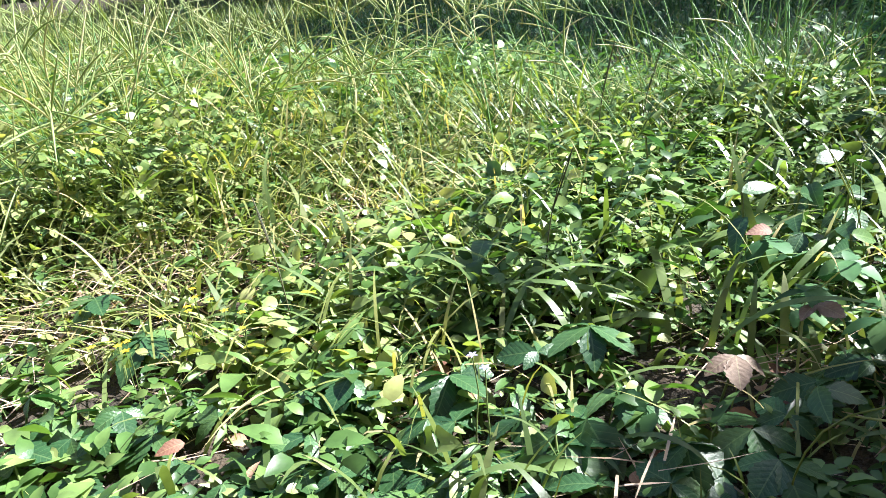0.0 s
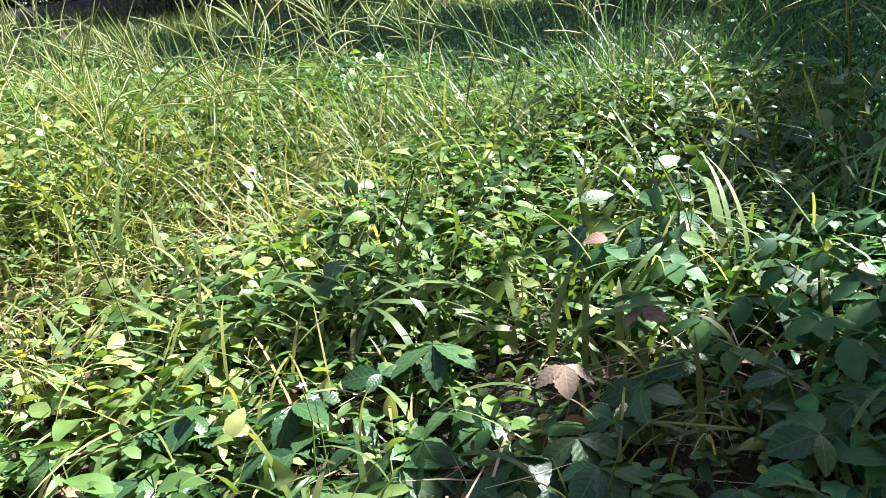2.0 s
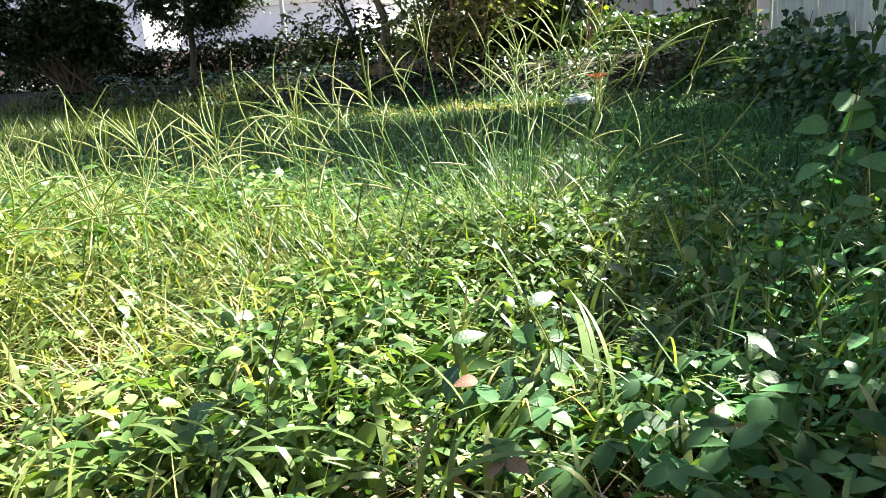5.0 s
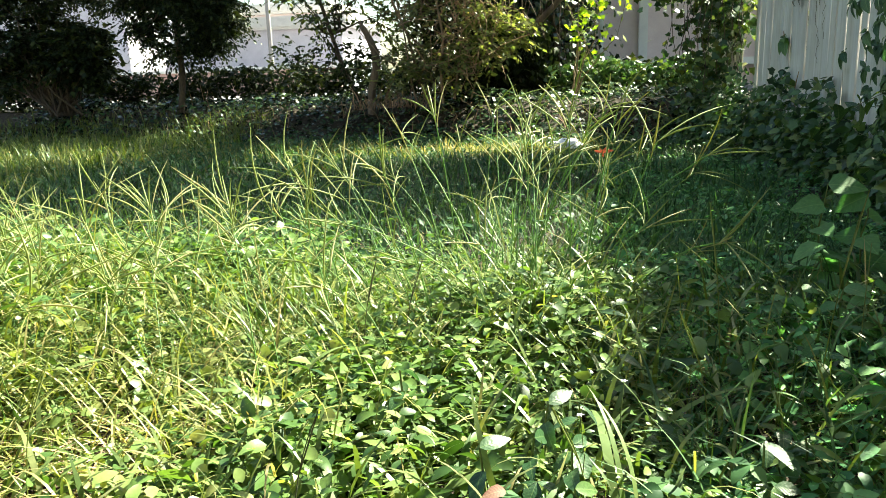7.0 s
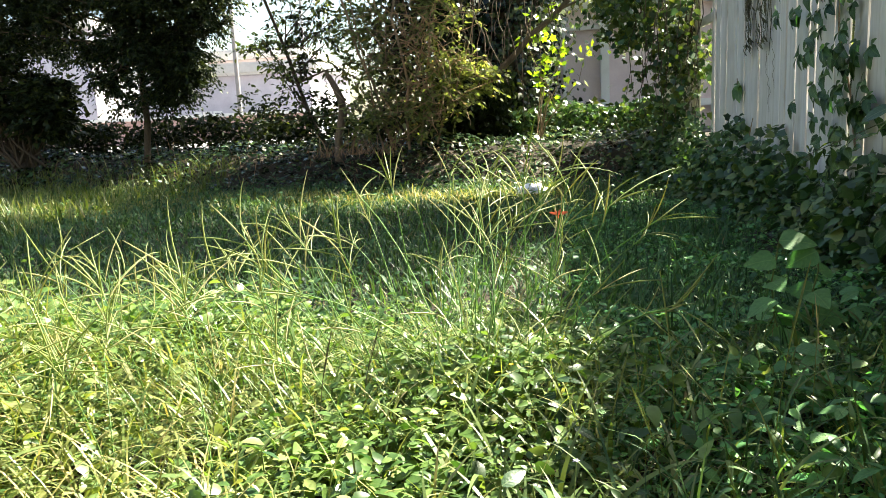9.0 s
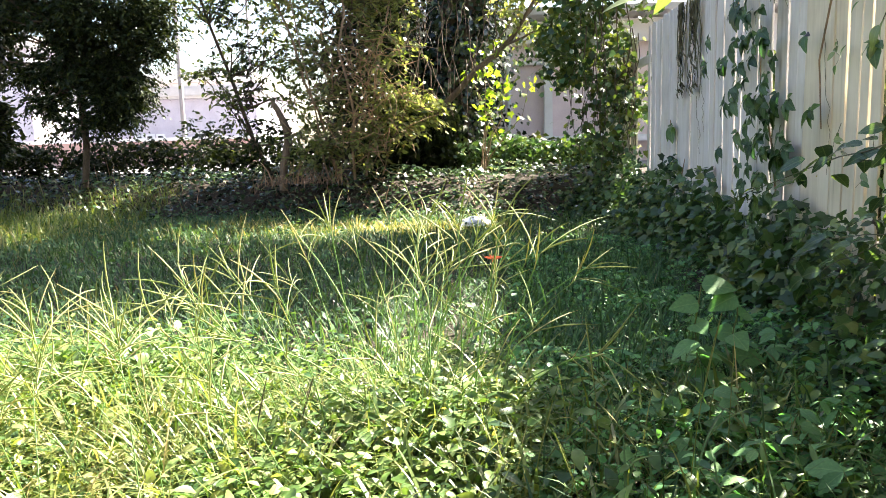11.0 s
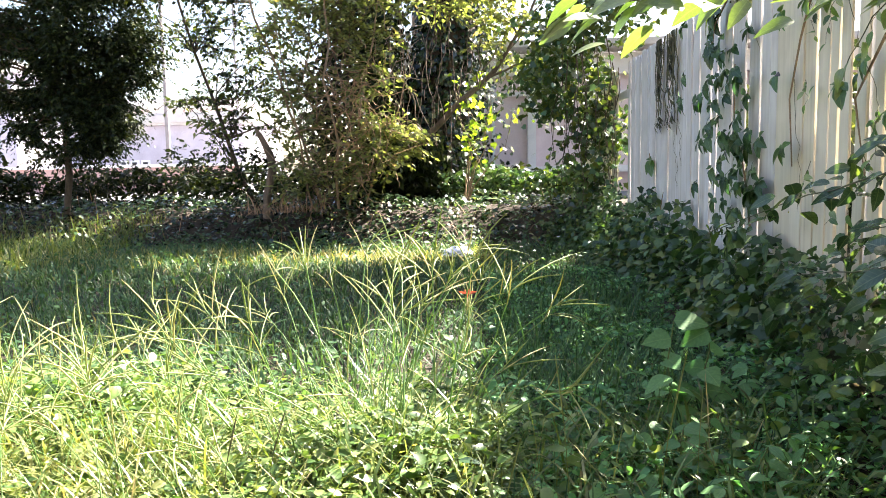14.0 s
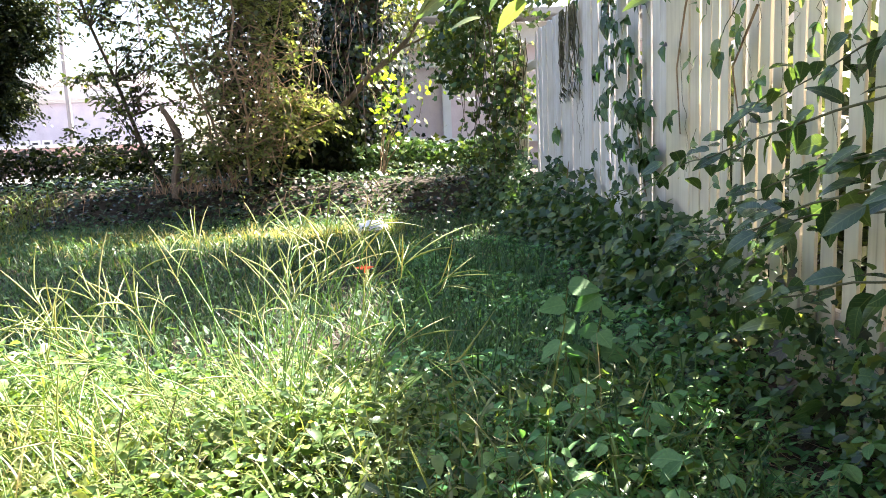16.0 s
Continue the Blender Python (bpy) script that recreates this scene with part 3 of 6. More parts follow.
def in_blobs(blobs, n, shell=0.0):
    """Places spread through ellipsoids given as centre, radii and share."""
    out = []
    for c, r, share in blobs:
        k = max(1, int(n * share))
        d = unit(rng.normal(size=(k, 3)))
        out.append(np.array(c) + d * np.array(r) * (shell + (1 - shell) * rng.uniform(0, 1, (k, 1)) ** (1 / 3)))
    return np.concatenate(out)


def trunk_with_ivy(base, line, r0, r1, tree, leaves, shag=0.07):
    """A trunk along line, and the places of the ivy leaves that sheathe it."""
    p = np.asarray(line, float)
    limbs("trunk", [(rel(p, base), r0, r1)], BARK, tree, 12, "dark furrowed trunk sheathed in ivy")
    n = leaves
    u = rng.uniform(0, 1, n) * (len(p) - 1)
    i = np.minimum(u.astype(int), len(p) - 2)
    q = p[i] + (p[i + 1] - p[i]) * (u - i)[:, None]
    a = rng.uniform(0, 2 * np.pi, n)
    lumps = 1 + 0.6 * np.sin(3 * a + 2.1 * q[:, 2]) * np.sin(4.3 * q[:, 2] + a)
    rad = (r0 + (r1 - r0) * u / (len(p) - 1)) + rng.gamma(2.0, shag, n) * lumps
    out = np.stack([np.cos(a), np.sin(a), np.zeros(n)], 1)
    pos = q + out * rad[:, None]
    tip = unit(out * 0.5 + np.array((0, 0, -1.0)) + rng.normal(0, 0.4, (n, 3)))
    up = unit(out + rng.normal(0, 0.45, (n, 3)) + np.array((0, 0, 0.4)))
    return place_leaves(LEAF_IVY, rel(pos, base), tip, up, rng.uniform(0.06, 0.12, n))


def big_tree():
    """The ivy-clad tree at the back: two trunks in a V, a long leaning limb, and a wide crown high above, unseen and
    shaped to shade the lawn.
    """
    base = (-0.75, 10.8, 0.35)
    t = thing("tree", base, "large ivy-clad tree with two dark trunks forking near the ground", "tree")
    ivy = []
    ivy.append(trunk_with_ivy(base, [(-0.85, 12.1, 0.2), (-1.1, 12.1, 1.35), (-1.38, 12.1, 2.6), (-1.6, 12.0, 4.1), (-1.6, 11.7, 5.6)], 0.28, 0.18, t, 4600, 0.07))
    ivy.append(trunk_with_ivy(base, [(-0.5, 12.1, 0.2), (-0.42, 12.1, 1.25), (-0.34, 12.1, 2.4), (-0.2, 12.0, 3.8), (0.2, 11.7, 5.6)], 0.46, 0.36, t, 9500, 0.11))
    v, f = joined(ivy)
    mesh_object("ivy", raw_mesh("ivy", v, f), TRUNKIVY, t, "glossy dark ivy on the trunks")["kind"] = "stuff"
    limb = path_between((-1.0, 10.3, 0.95), (0.42, 10.3, 2.25), 7, 0.012)
    limb2 = path_between((0.42, 10.3, 2.25), (1.1, 10.3, 3.4), 6, 0.02)
    limb3 = path_between((0.33, 10.3, 2.15), (1.3, 10.2, 2.45), 5, 0.03)
    lines = [(rel(limb, base), 0.05, 0.034), (rel(limb2, base), 0.03, 0.014), (rel(limb3, base), 0.018, 0.006)]
    for k in range(18):
        a = limb[rng.integers(1, 6)] if k % 2 else limb2[rng.integers(1, 5)]
        b = a + np.array((rng.uniform(-0.5, 0.6), rng.uniform(-0.4, 0.3), rng.uniform(0.2, 0.9)))
        lines.append((rel(path_between(a, b, 5, 0.05), base), 0.012, 0.004))
    limbs("limb", lines, LIMBBARK, t, 7, "long bare limb leaning out to the side")
    # vine stems hanging down the trunks
    stems = []
    for k in range(30):
        x = rng.uniform(-1.2, 0.2)
        z = rng.uniform(1.6, 3.6)
        a = (x, 10.1 + rng.uniform(-0.15, 0.1), z)
        b = (x + rng.uniform(-0.35, 0.35), 10.05 + rng.uniform(-0.15, 0.1), z - rng.uniform(0.6, 1.5))
        stems.append((rel(path_between(a, b, 9, 0.02, rng.uniform(-0.08, 0.08)), base), 0.006, 0.003))
    limbs("vine_stem", stems, DARKTWIG, t, 5, "pale bare vine stems")
    lines = []
    for a, b in (((-1.6, 11.2, 5.4), (-1.9, 10.6, 7.0)), ((-1.6, 11.2, 5.4), (-0.9, 11.0, 7.6)), ((0.2, 11.1, 5.5), (2.6, 11.0, 7.2)), ((0.2, 11.1, 5.5), (4.8, 11.0, 7.4)), ((0.2, 11.1, 5.5), (0.6, 11.0, 7.8))):
        lines.append((rel(path_between(a, b, 6, 0.05), base), 0.13, 0.04))
    limbs("branch", lines, BARK, t, 8, "high spreading branches")
    # crown above view, its blobs placed to shade the lawn and the bank
    pts, _ = clump_points((((0.4, 10.1, 6.6), (2.3, 1.7, 1.6), 0.32), ((4.1, 10.5, 7.3), (3.1, 1.8, 1.6), 0.5), ((6.6, 14.2, 7.0), (1.0, 0.9, 0.9), 0.1)), 760, 22, 0.24, 0.2)
    foliage("crown", rel(pts, base), 0.15, LEAF_TINY, CROWN, t)
    # leafy sprays before the trunks, high and low
    mid = in_blobs((((-0.2, 10.1, 3.25), (0.75, 0.2, 0.4), 0.36), ((0.55, 10.2, 2.85), (0.45, 0.25, 0.7), 0.34), ((-0.95, 10.0, 1.3), (0.45, 0.15, 0.4), 0.3)), 84)
    leaves = sprays(mid, 4, 0.3, 7)
    leaf_mass("fringe", leaves, 0.085, LEAF_SMALL, BUSH, t, base, "green leaves among the trunks")
    limbs("twig", [(rel(path_between(a, b, 4, 0.05), base), 0.005, 0.002) for a, b in zip(leaves[3][::2], leaves[4][::2])], DARKTWIG, t, 4, "thin brown twigs")
    return t


big_tree()


def lime_sapling():
    """Bright maple-like leaves that catch the light beside the trunk."""
    base = (0.0, 10.35, 0.4)
    s = thing("sapling", base, "young maple with bright yellow-green lobed leaves lit from behind", "sapling")
    lines, pts = [], []
    for b in ((-0.1, 10.3, 2.05), (0.05, 10.2, 1.8), (0.2, 10.3, 2.1), (0.3, 10.2, 1.65), (0.15, 10.25, 1.5), (0.5, 10.25, 1.85), (0.62, 10.2, 1.6)):
        p = path_between(base, b, 6, 0.05)
        lines.append((rel(p, base), 0.01, 0.003))
        for k in range(26 if b[0] < 0.35 else 12):
            pts.append(p[min(5, int(rng.integers(3, 7)))] + rng.normal(0, 0.085, 3))
    limbs("stem", lines, TWIG, s, 5)
    me = raw_mesh("leaf", *LEAF_MAPLE)
    for p in pts:
        m = Euler((radians(rng.uniform(-80, 0)), radians(rng.uniform(-50, 50)), radians(rng.uniform(0, 360)))).to_matrix().to_4x4()
        mesh_object("leaf", me, LIME, s, m=Matrix.Translation(Vector(p - np.array(base))) @ m @ Matrix.Scale(rng.uniform(0.07, 0.13), 4))


lime_sapling()


def brushy_shrub():
    """The tangled bush before the tree: arching stems, pale leaves in sprays, dry twigs at its heart and foot."""
    base = (-1.8, 10.1, 0.42)
    s = thing("bush", base, "tall tangled bush of pale small leaves and bare brown twigs", "bush")
    stems = []
    for a, b, r in (((-1.65, 9.7, 0.45), (-1.72, 9.65, 4.2), 0.026), ((-1.85, 9.8, 0.45), (-3.0, 9.9, 4.2), 0.03), ((-1.5, 9.7, 0.5), (-1.0, 9.8, 3.6), 0.02), ((-2.0, 9.75, 0.45), (-2.4, 9.7, 2.9), 0.018), ((-1.3, 9.8, 0.5), (-0.6, 9.7, 2.4), 0.016)):
        stems.append((rel(path_between(a, b, 10, 0.010), base), r * 0.8, r * 0.4))
    for k in range(26):
        a = np.array((rng.uniform(-2.3, -0.6), 9.7, rng.uniform(0.8, 2.8)))
        stems.append((rel(path_between(a, a + (rng.uniform(-0.5, 0.5), rng.uniform(-0.1, 0.1), rng.uniform(0.1, 0.6)), 6, 0.06), base), 0.007, 0.003))
    limbs("stem", stems, TWIG, s, 6, "pale tan bare stems")
    # dense depth behind, its shade put into the dark leaf colour
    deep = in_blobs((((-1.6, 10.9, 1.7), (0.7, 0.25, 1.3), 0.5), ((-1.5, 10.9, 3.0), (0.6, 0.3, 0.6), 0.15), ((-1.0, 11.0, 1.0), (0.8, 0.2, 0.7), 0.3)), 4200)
    foliage("inner_leaves", rel(deep, base), 0.13, LEAF_MID, DARK, s, 0.4, 80, "leaves coloured dark as the shade deep in the bush")
    dry = []
    for k in range(150):
        a = np.array((-1.45, 9.5, 1.85)) + rng.normal(0, 1, 3) * (0.24, 0.08, 0.32) + np.array((0.05, 0, -0.7)) * (k % 3 == 0)
        dry.append((rel(path_between(a, a + rng.normal(0, 1, 3) * (0.25, 0.08, 0.2) + (0.0, 0.0, -0.12), 5, 0.09), base), 0.006, 0.002))
    limbs("dry_twig", dry, REDTWIG, s, 4, "tangle of dry reddish twigs")
    outer = in_blobs((((-1.75, 9.9, 3.1), (0.95, 0.35, 0.7), 0.34), ((-2.35, 9.95, 2.5), (0.45, 0.3, 0.7), 0.16), ((-1.35, 9.85, 2.3), (0.5, 0.25, 0.6), 0.12), ((-2.15, 9.9, 1.5), (0.45, 0.25, 0.7), 0.14), ((-1.35, 9.75, 1.3), (0.55, 0.2, 0.5), 0.16), ((-1.8, 9.7, 0.8), (0.7, 0.2, 0.3), 0.08)), 340)
    leaves = sprays(outer, 4, 0.32, 7, 0.2, 0.7, 0.15)
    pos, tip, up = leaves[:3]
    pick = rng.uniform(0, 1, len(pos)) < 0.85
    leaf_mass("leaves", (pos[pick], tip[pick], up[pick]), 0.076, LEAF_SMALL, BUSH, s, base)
    # the set-back leaves take the darker CROWN tone as shade
    leaf_mass("shade_toned_leaves", (pos[~pick] + (0, 0.25, 0), tip[~pick], up[~pick]), 0.09, LEAF_SMALL, CROWN, s, base)
    lines = [(rel(path_between(a, b, 4, 0.05), base), 0.005, 0.002) for a, b in zip(leaves[3][::2], leaves[4][::2])]
    limbs("twig", lines, DARKTWIG, s, 4, "bare brown arching twigs")
    limbs("spray", [(rel(path_between((-1.75 + rng.normal(0, 0.2), 9.95, max(q[2] - rng.uniform(0.5, 1.2), 0.5)), q, 6, 0.07), base), 0.008, 0.003) for q in outer[::5]], DARKTWIG, s, 5, "thin brown twigs")
    # the dry tuft at its foot
    n = 150
    az = rng.uniform(0, 2 * np.pi, n)
    c = np.array([(-2.35, 9.6, 0.42), (-2.75, 9.6, 0.4), (-2.0, 9.6, 0.42)])[rng.integers(0, 3, n)] + rng.normal(0, 0.1, (n, 3)) * (1, 1, 0)
    v, f = blades(rel(c, base), rng.uniform(0.2, 0.6, n), rng.uniform(0.005, 0.011, n), rng.uniform(0.1, 1.2, n), rng.uniform(0.8, 2.4, n), az, 6)
    mesh_object("dry_tuft", raw_mesh("dry_tuft", v, f), REDTWIG, s, "dry brown stems drooping at the foot")["kind"] = "stuff"


brushy_shrub()


def broken_stump():
    base = (-2.70, 9.9, 0.36)
    s = thing("tree_stump", base, "broken grey-brown tree stump leaning among the bushes", "stump")
    p = [(-2.66, 9.9, 0.32), (-2.64, 9.9, 0.62), (-2.56, 9.9, 0.95), (-2.57, 9.9, 1.12), (-2.64, 9.9, 1.3), (-2.72, 9.9, 1.45)]
    v, f = tube(rel(p, base), [0.055, 0.042, 0.045, 0.045, 0.04, 0.034], 14)
    v = v + rng.normal(0, 0.006, v.shape)
    mesh_object("trunk", raw_mesh("trunk", v, f), DRYWOOD, s)
    bm = bmesh.new()
    bmesh.ops.create_cone(bm, cap_ends=True, segments=9, radius1=0.036, radius2=0.012, depth=0.1, matrix=Matrix.Translation((-0.04, 0, 1.12)) @ Matrix.Rotation(radians(-25), 4, "Y"))
    part("splintered_top", bm, DRYWOOD, s, "splintered pale top")


broken_stump()


def shade_tree():
    """A tree added beyond the hedge so that its crown, high over the back of the yard, keeps the hedge in shade."""
    base = (-0.9, 15.6, 0.2)
    t = thing("tree", base, "tall leafy tree added beyond the hedge to shade it", "tree")
    limbs("trunk", [(rel(path_between(base, (-0.9, 15.6, 5.8), 7, 0.02), base), 0.2, 0.12)], BARK, t, 9)
    pts, _ = clump_points((((-1.6, 15.6, 6.8), (2.6, 1.7, 1.3), 0.6), ((-4.6, 15.4, 6.9), (1.8, 1.5, 1.2), 0.4)), 520, 24, 0.24, 0.15)
    foliage("crown", rel(pts, base), 0.16, LEAF_TINY, CROWN, t)


shade_tree()


def slender_tree():
    """A thin airy tree against the sky, with sparse leaves on bent branches."""
    base = (-3.3, 10.5, 0.4)
    t = thing("tree", base, "thin airy tree with sparse leaves against the sky", "tree")
    main = np.array([(-2.95, 10.5, 0.4), (-3.2, 10.5, 0.92), (-3.35, 10.5, 1.4), (-3.5, 10.5, 1.9), (-3.75, 10.5, 2.6), (-4.0, 10.5, 3.5), (-4.3, 10.5, 4.6)])
    lines = [(rel(main, base), 0.036, 0.014)]
    ends = []
    for k in range(58):
        q = main[rng.integers(1, 7)]
        e = q + np.array((rng.uniform(-0.8, 1.15), rng.uniform(-0.4, 0.4), rng.uniform(0.0, 0.9)))
        p = path_between(q, e, 6, 0.08)
        lines.append((rel(p, base), 0.012, 0.004))
        ends += [p[2], p[4], p[5]]
    ends = np.array(ends)
    ends = ends[ends[:, 2] > 1.0]
    high = in_blobs((((-3.2, 10.4, 3.6), (1.1, 0.3, 0.4), 0.6), ((-3.3, 10.4, 2.3), (0.75, 0.3, 1.2), 0.4)), 95)
    leaves = sprays(np.concatenate([ends, high]), 4, 0.3, 6, 0.3)
    lines += [(rel(path_between(a, b, 4, 0.05), base), 0.004, 0.002) for a, b in zip(leaves[3][::2], leaves[4][::2])]
    limbs("branch", lines, BARK, t, 5, "thin dark branches")
    # half the leaves are coloured DARK to stand for shade in the crown
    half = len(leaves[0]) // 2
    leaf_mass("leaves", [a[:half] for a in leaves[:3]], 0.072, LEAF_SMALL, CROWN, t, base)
    leaf_mass("shade_toned_leaves", [a[half:] for a in leaves[:3]], 0.072, LEAF_SMALL, DARK, t, base)
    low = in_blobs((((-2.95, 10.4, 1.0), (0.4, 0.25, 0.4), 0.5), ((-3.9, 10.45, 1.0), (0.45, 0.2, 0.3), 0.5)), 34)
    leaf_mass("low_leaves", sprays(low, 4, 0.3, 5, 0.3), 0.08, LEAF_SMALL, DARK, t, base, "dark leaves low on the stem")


slender_tree()


def dark_tree():
    """The dense dark evergreen at the yard's far side: one broad crown hanging low, with ragged edges and holes."""
    base = (-5.75, 10.5, 0.4)
    t = thing("tree", base, "dense dark evergreen tree with low hanging branches", "tree")
    lines = [(rel(path_between((-5.75, 10.5, 0.4), (-5.65, 10.6, 3.2), 6, 0.03), base), 0.05, 0.045), (rel(path_between((-5.65, 10.6, 3.2), (-5.6, 10.6, 6), 6, 0.03), base), 0.06, 0.03)]
    blobs = (((-5.6, 10.5, 1.78), (0.9, 0.6, 0.72), 0.19), ((-5.3, 10.5, 3.0), (1.0, 0.8, 0.8), 0.22), ((-6.75, 10.5, 2.6), (1.0, 0.7, 0.75), 0.18), ((-7.9, 10.5, 2.9), (1.1, 0.8, 0.9), 0.16), ((-5.6, 10.5, 4.2), (1.9, 1.2, 0.9), 0.22), ((-8.4, 10.4, 4.2), (1.6, 1.0, 0.9), 0.15), ((-5.0, 10.4, 1.75), (0.4, 0.3, 0.4), 0.05), ((-4.7, 10.5, 2.6), (0.45, 0.4, 0.5), 0.06))
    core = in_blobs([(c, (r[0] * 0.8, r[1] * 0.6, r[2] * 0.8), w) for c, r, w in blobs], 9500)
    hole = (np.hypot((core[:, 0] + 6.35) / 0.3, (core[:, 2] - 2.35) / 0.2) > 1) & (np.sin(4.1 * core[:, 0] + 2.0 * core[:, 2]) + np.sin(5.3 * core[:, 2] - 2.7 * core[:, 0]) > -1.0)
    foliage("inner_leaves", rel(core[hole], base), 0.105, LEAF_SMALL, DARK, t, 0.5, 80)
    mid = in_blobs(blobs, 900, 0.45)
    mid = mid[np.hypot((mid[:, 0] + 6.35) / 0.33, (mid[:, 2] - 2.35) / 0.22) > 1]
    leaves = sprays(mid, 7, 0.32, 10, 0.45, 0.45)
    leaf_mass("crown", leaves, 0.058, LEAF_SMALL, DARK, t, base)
    for q in mid[::11]:
        lines.append((rel(path_between((-5.68, 10.55, min(max(q[2] - 0.5, 1.9), 5)), q, 5, 0.05), base), 0.02, 0.005))
    limbs("trunk", lines, BARK, t, 7, "dark trunk and branches")


dark_tree()


def side_shrub():
    """A dark shrub at the yard's far corner, below the evergreen."""
    base = (-7.6, 10.4, 0.4)
    b = thing("bush", base, "dark leafy shrub in the shade of the evergreen", "bush")
    mid = in_blobs((((-7.25, 10.4, 1.3), (0.5, 0.4, 0.5), 0.5), ((-8.4, 10.4, 1.75), (0.95, 0.5, 0.95), 0.8)), 300, 0.2)
    limbs("stem", [(rel(path_between(np.array(base) + rng.normal(0, 0.1, 3) * (1, 1, 0), q, 6, 0.04), base), 0.02, 0.005) for q in mid[::6]], BARK, b, 5)
    leaf_mass("leaves", sprays(mid, 5, 0.25, 8, 0.3), 0.09, LEAF_SMALL, DARK, b, base)


side_shrub()


def hedge():
    """The clipped dark hedge behind the bank, thin enough to show bright gaps."""
    base = (-3.0, 11.6, 0.4)
    h = thing("hedge", base, "dark ragged hedge along the back of the yard", "hedge")
    n = 48000
    x = rng.uniform(-27, 2.2, n)
    top = 0.98 + 0.07 * np.sin(3.1 * x) + 0.05 * np.sin(7.3 * x + 1) - 0.12 * smooth01((x + 2) / 3)
    z = 0.3 + (top - 0.3) * rng.uniform(0, 1, n) ** 0.75 + rng.normal(0, 0.03, n)
    y = 11.6 + rng.normal(0, 0.2, n)
    keep = np.sin(5.7 * x + 3 * z) + np.sin(9.1 * x - 8 * z) + rng.normal(0, 0.5, n) < 1.35
    pts = np.stack([x, y, z], 1)[keep]
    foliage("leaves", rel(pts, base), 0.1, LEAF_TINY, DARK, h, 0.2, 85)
    lines = []
    for k in range(60):
        a = (rng.uniform(-9.4, 2.1), 11.6 + rng.normal(0, 0.06), 0.3)
        lines.append((rel(path_between(a, (a[0] + rng.uniform(-0.25, 0.25), a[1], rng.uniform(0.75, 1.0)), 5, 0.04), base), 0.014, 0.005))
    limbs("stem", lines, BARK, h, 5)


hedge()


def hedge_ivy():
    """Ivy that tops the hedge by the fence."""
    base = (0.8, 11.0, 0.4)
    h = thing("ivy_hedge", base, "green ivy growing over the low hedge", "ivy")
    n = 1700
    x = rng.uniform(-0.4, 1.7, n)
    z = 0.45 + 0.48 * rng.uniform(0, 1, n) ** 0.7 + 0.06 * np.sin(5 * x)
    pts = np.stack([x, 11.0 + rng.normal(0, 0.13, n), z], 1)
    foliage("leaves", rel(pts, base), 0.075, LEAF_IVY, IVY, h, 0.2, 80)


hedge_ivy()


def ivy_bank_back():
    """Ivy that carpets the bank under the trees, its light and shade put into two leaf tones."""
    n = 10500
    x = rng.uniform(-8.5, 1.6, n)
    d = rng.uniform(-0.25, 2.1, n)
    y = bank_foot(x) + d
    thick = 0.16 * smooth01((d + 0.3) / 0.5) * (0.6 + 0.6 * np.sin(2.1 * x + 1.3 * y) ** 2)
    z = lie(x, y) + 0.02 + thick * rng.uniform(0.1, 1.0, n)
    tip, up = tilted(n, 48)
    up = unit(up + np.array((0, -0.35, 0)))
    P = np.stack([x, y, z], 1)
    size = 0.035 + 0.065 * rng.uniform(0, 1, n) ** 1.4
    # lit leaves get IVY, the others the dark tone that imitates shade
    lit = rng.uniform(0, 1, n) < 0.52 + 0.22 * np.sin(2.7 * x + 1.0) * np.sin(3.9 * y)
    for mask, mat, template, label in ((lit, IVY, LEAF_SMALL, "leaves of the ivy bank in the lit green tone"), (~lit, TRUNKIVY, LEAF_IVY, "ivy carpeting the bank beneath the trees, in the dark tone of shade")):
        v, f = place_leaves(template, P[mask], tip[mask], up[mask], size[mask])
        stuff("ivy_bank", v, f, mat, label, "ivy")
    # bare runners and dry stalks over the bank
    m = 380
    x = rng.uniform(-7.5, 1.4, m)
    y = bank_foot(x) + rng.uniform(-0.1, 1.6, m)
    v, f = blades(np.stack([x, y, lie(x, y) + 0.05], 1), rng.uniform(0.12, 0.4, m), rng.uniform(0.004, 0.009, m), rng.uniform(0.3, 1.4, m), rng.uniform(0.0, 1.4, m), rng.uniform(0, 2 * np.pi, m), 4)
    stuff("dry_stalks", v, f, REDTWIG, "dry brown stalks lying over the ivy bank", "stalks")


ivy_bank_back()


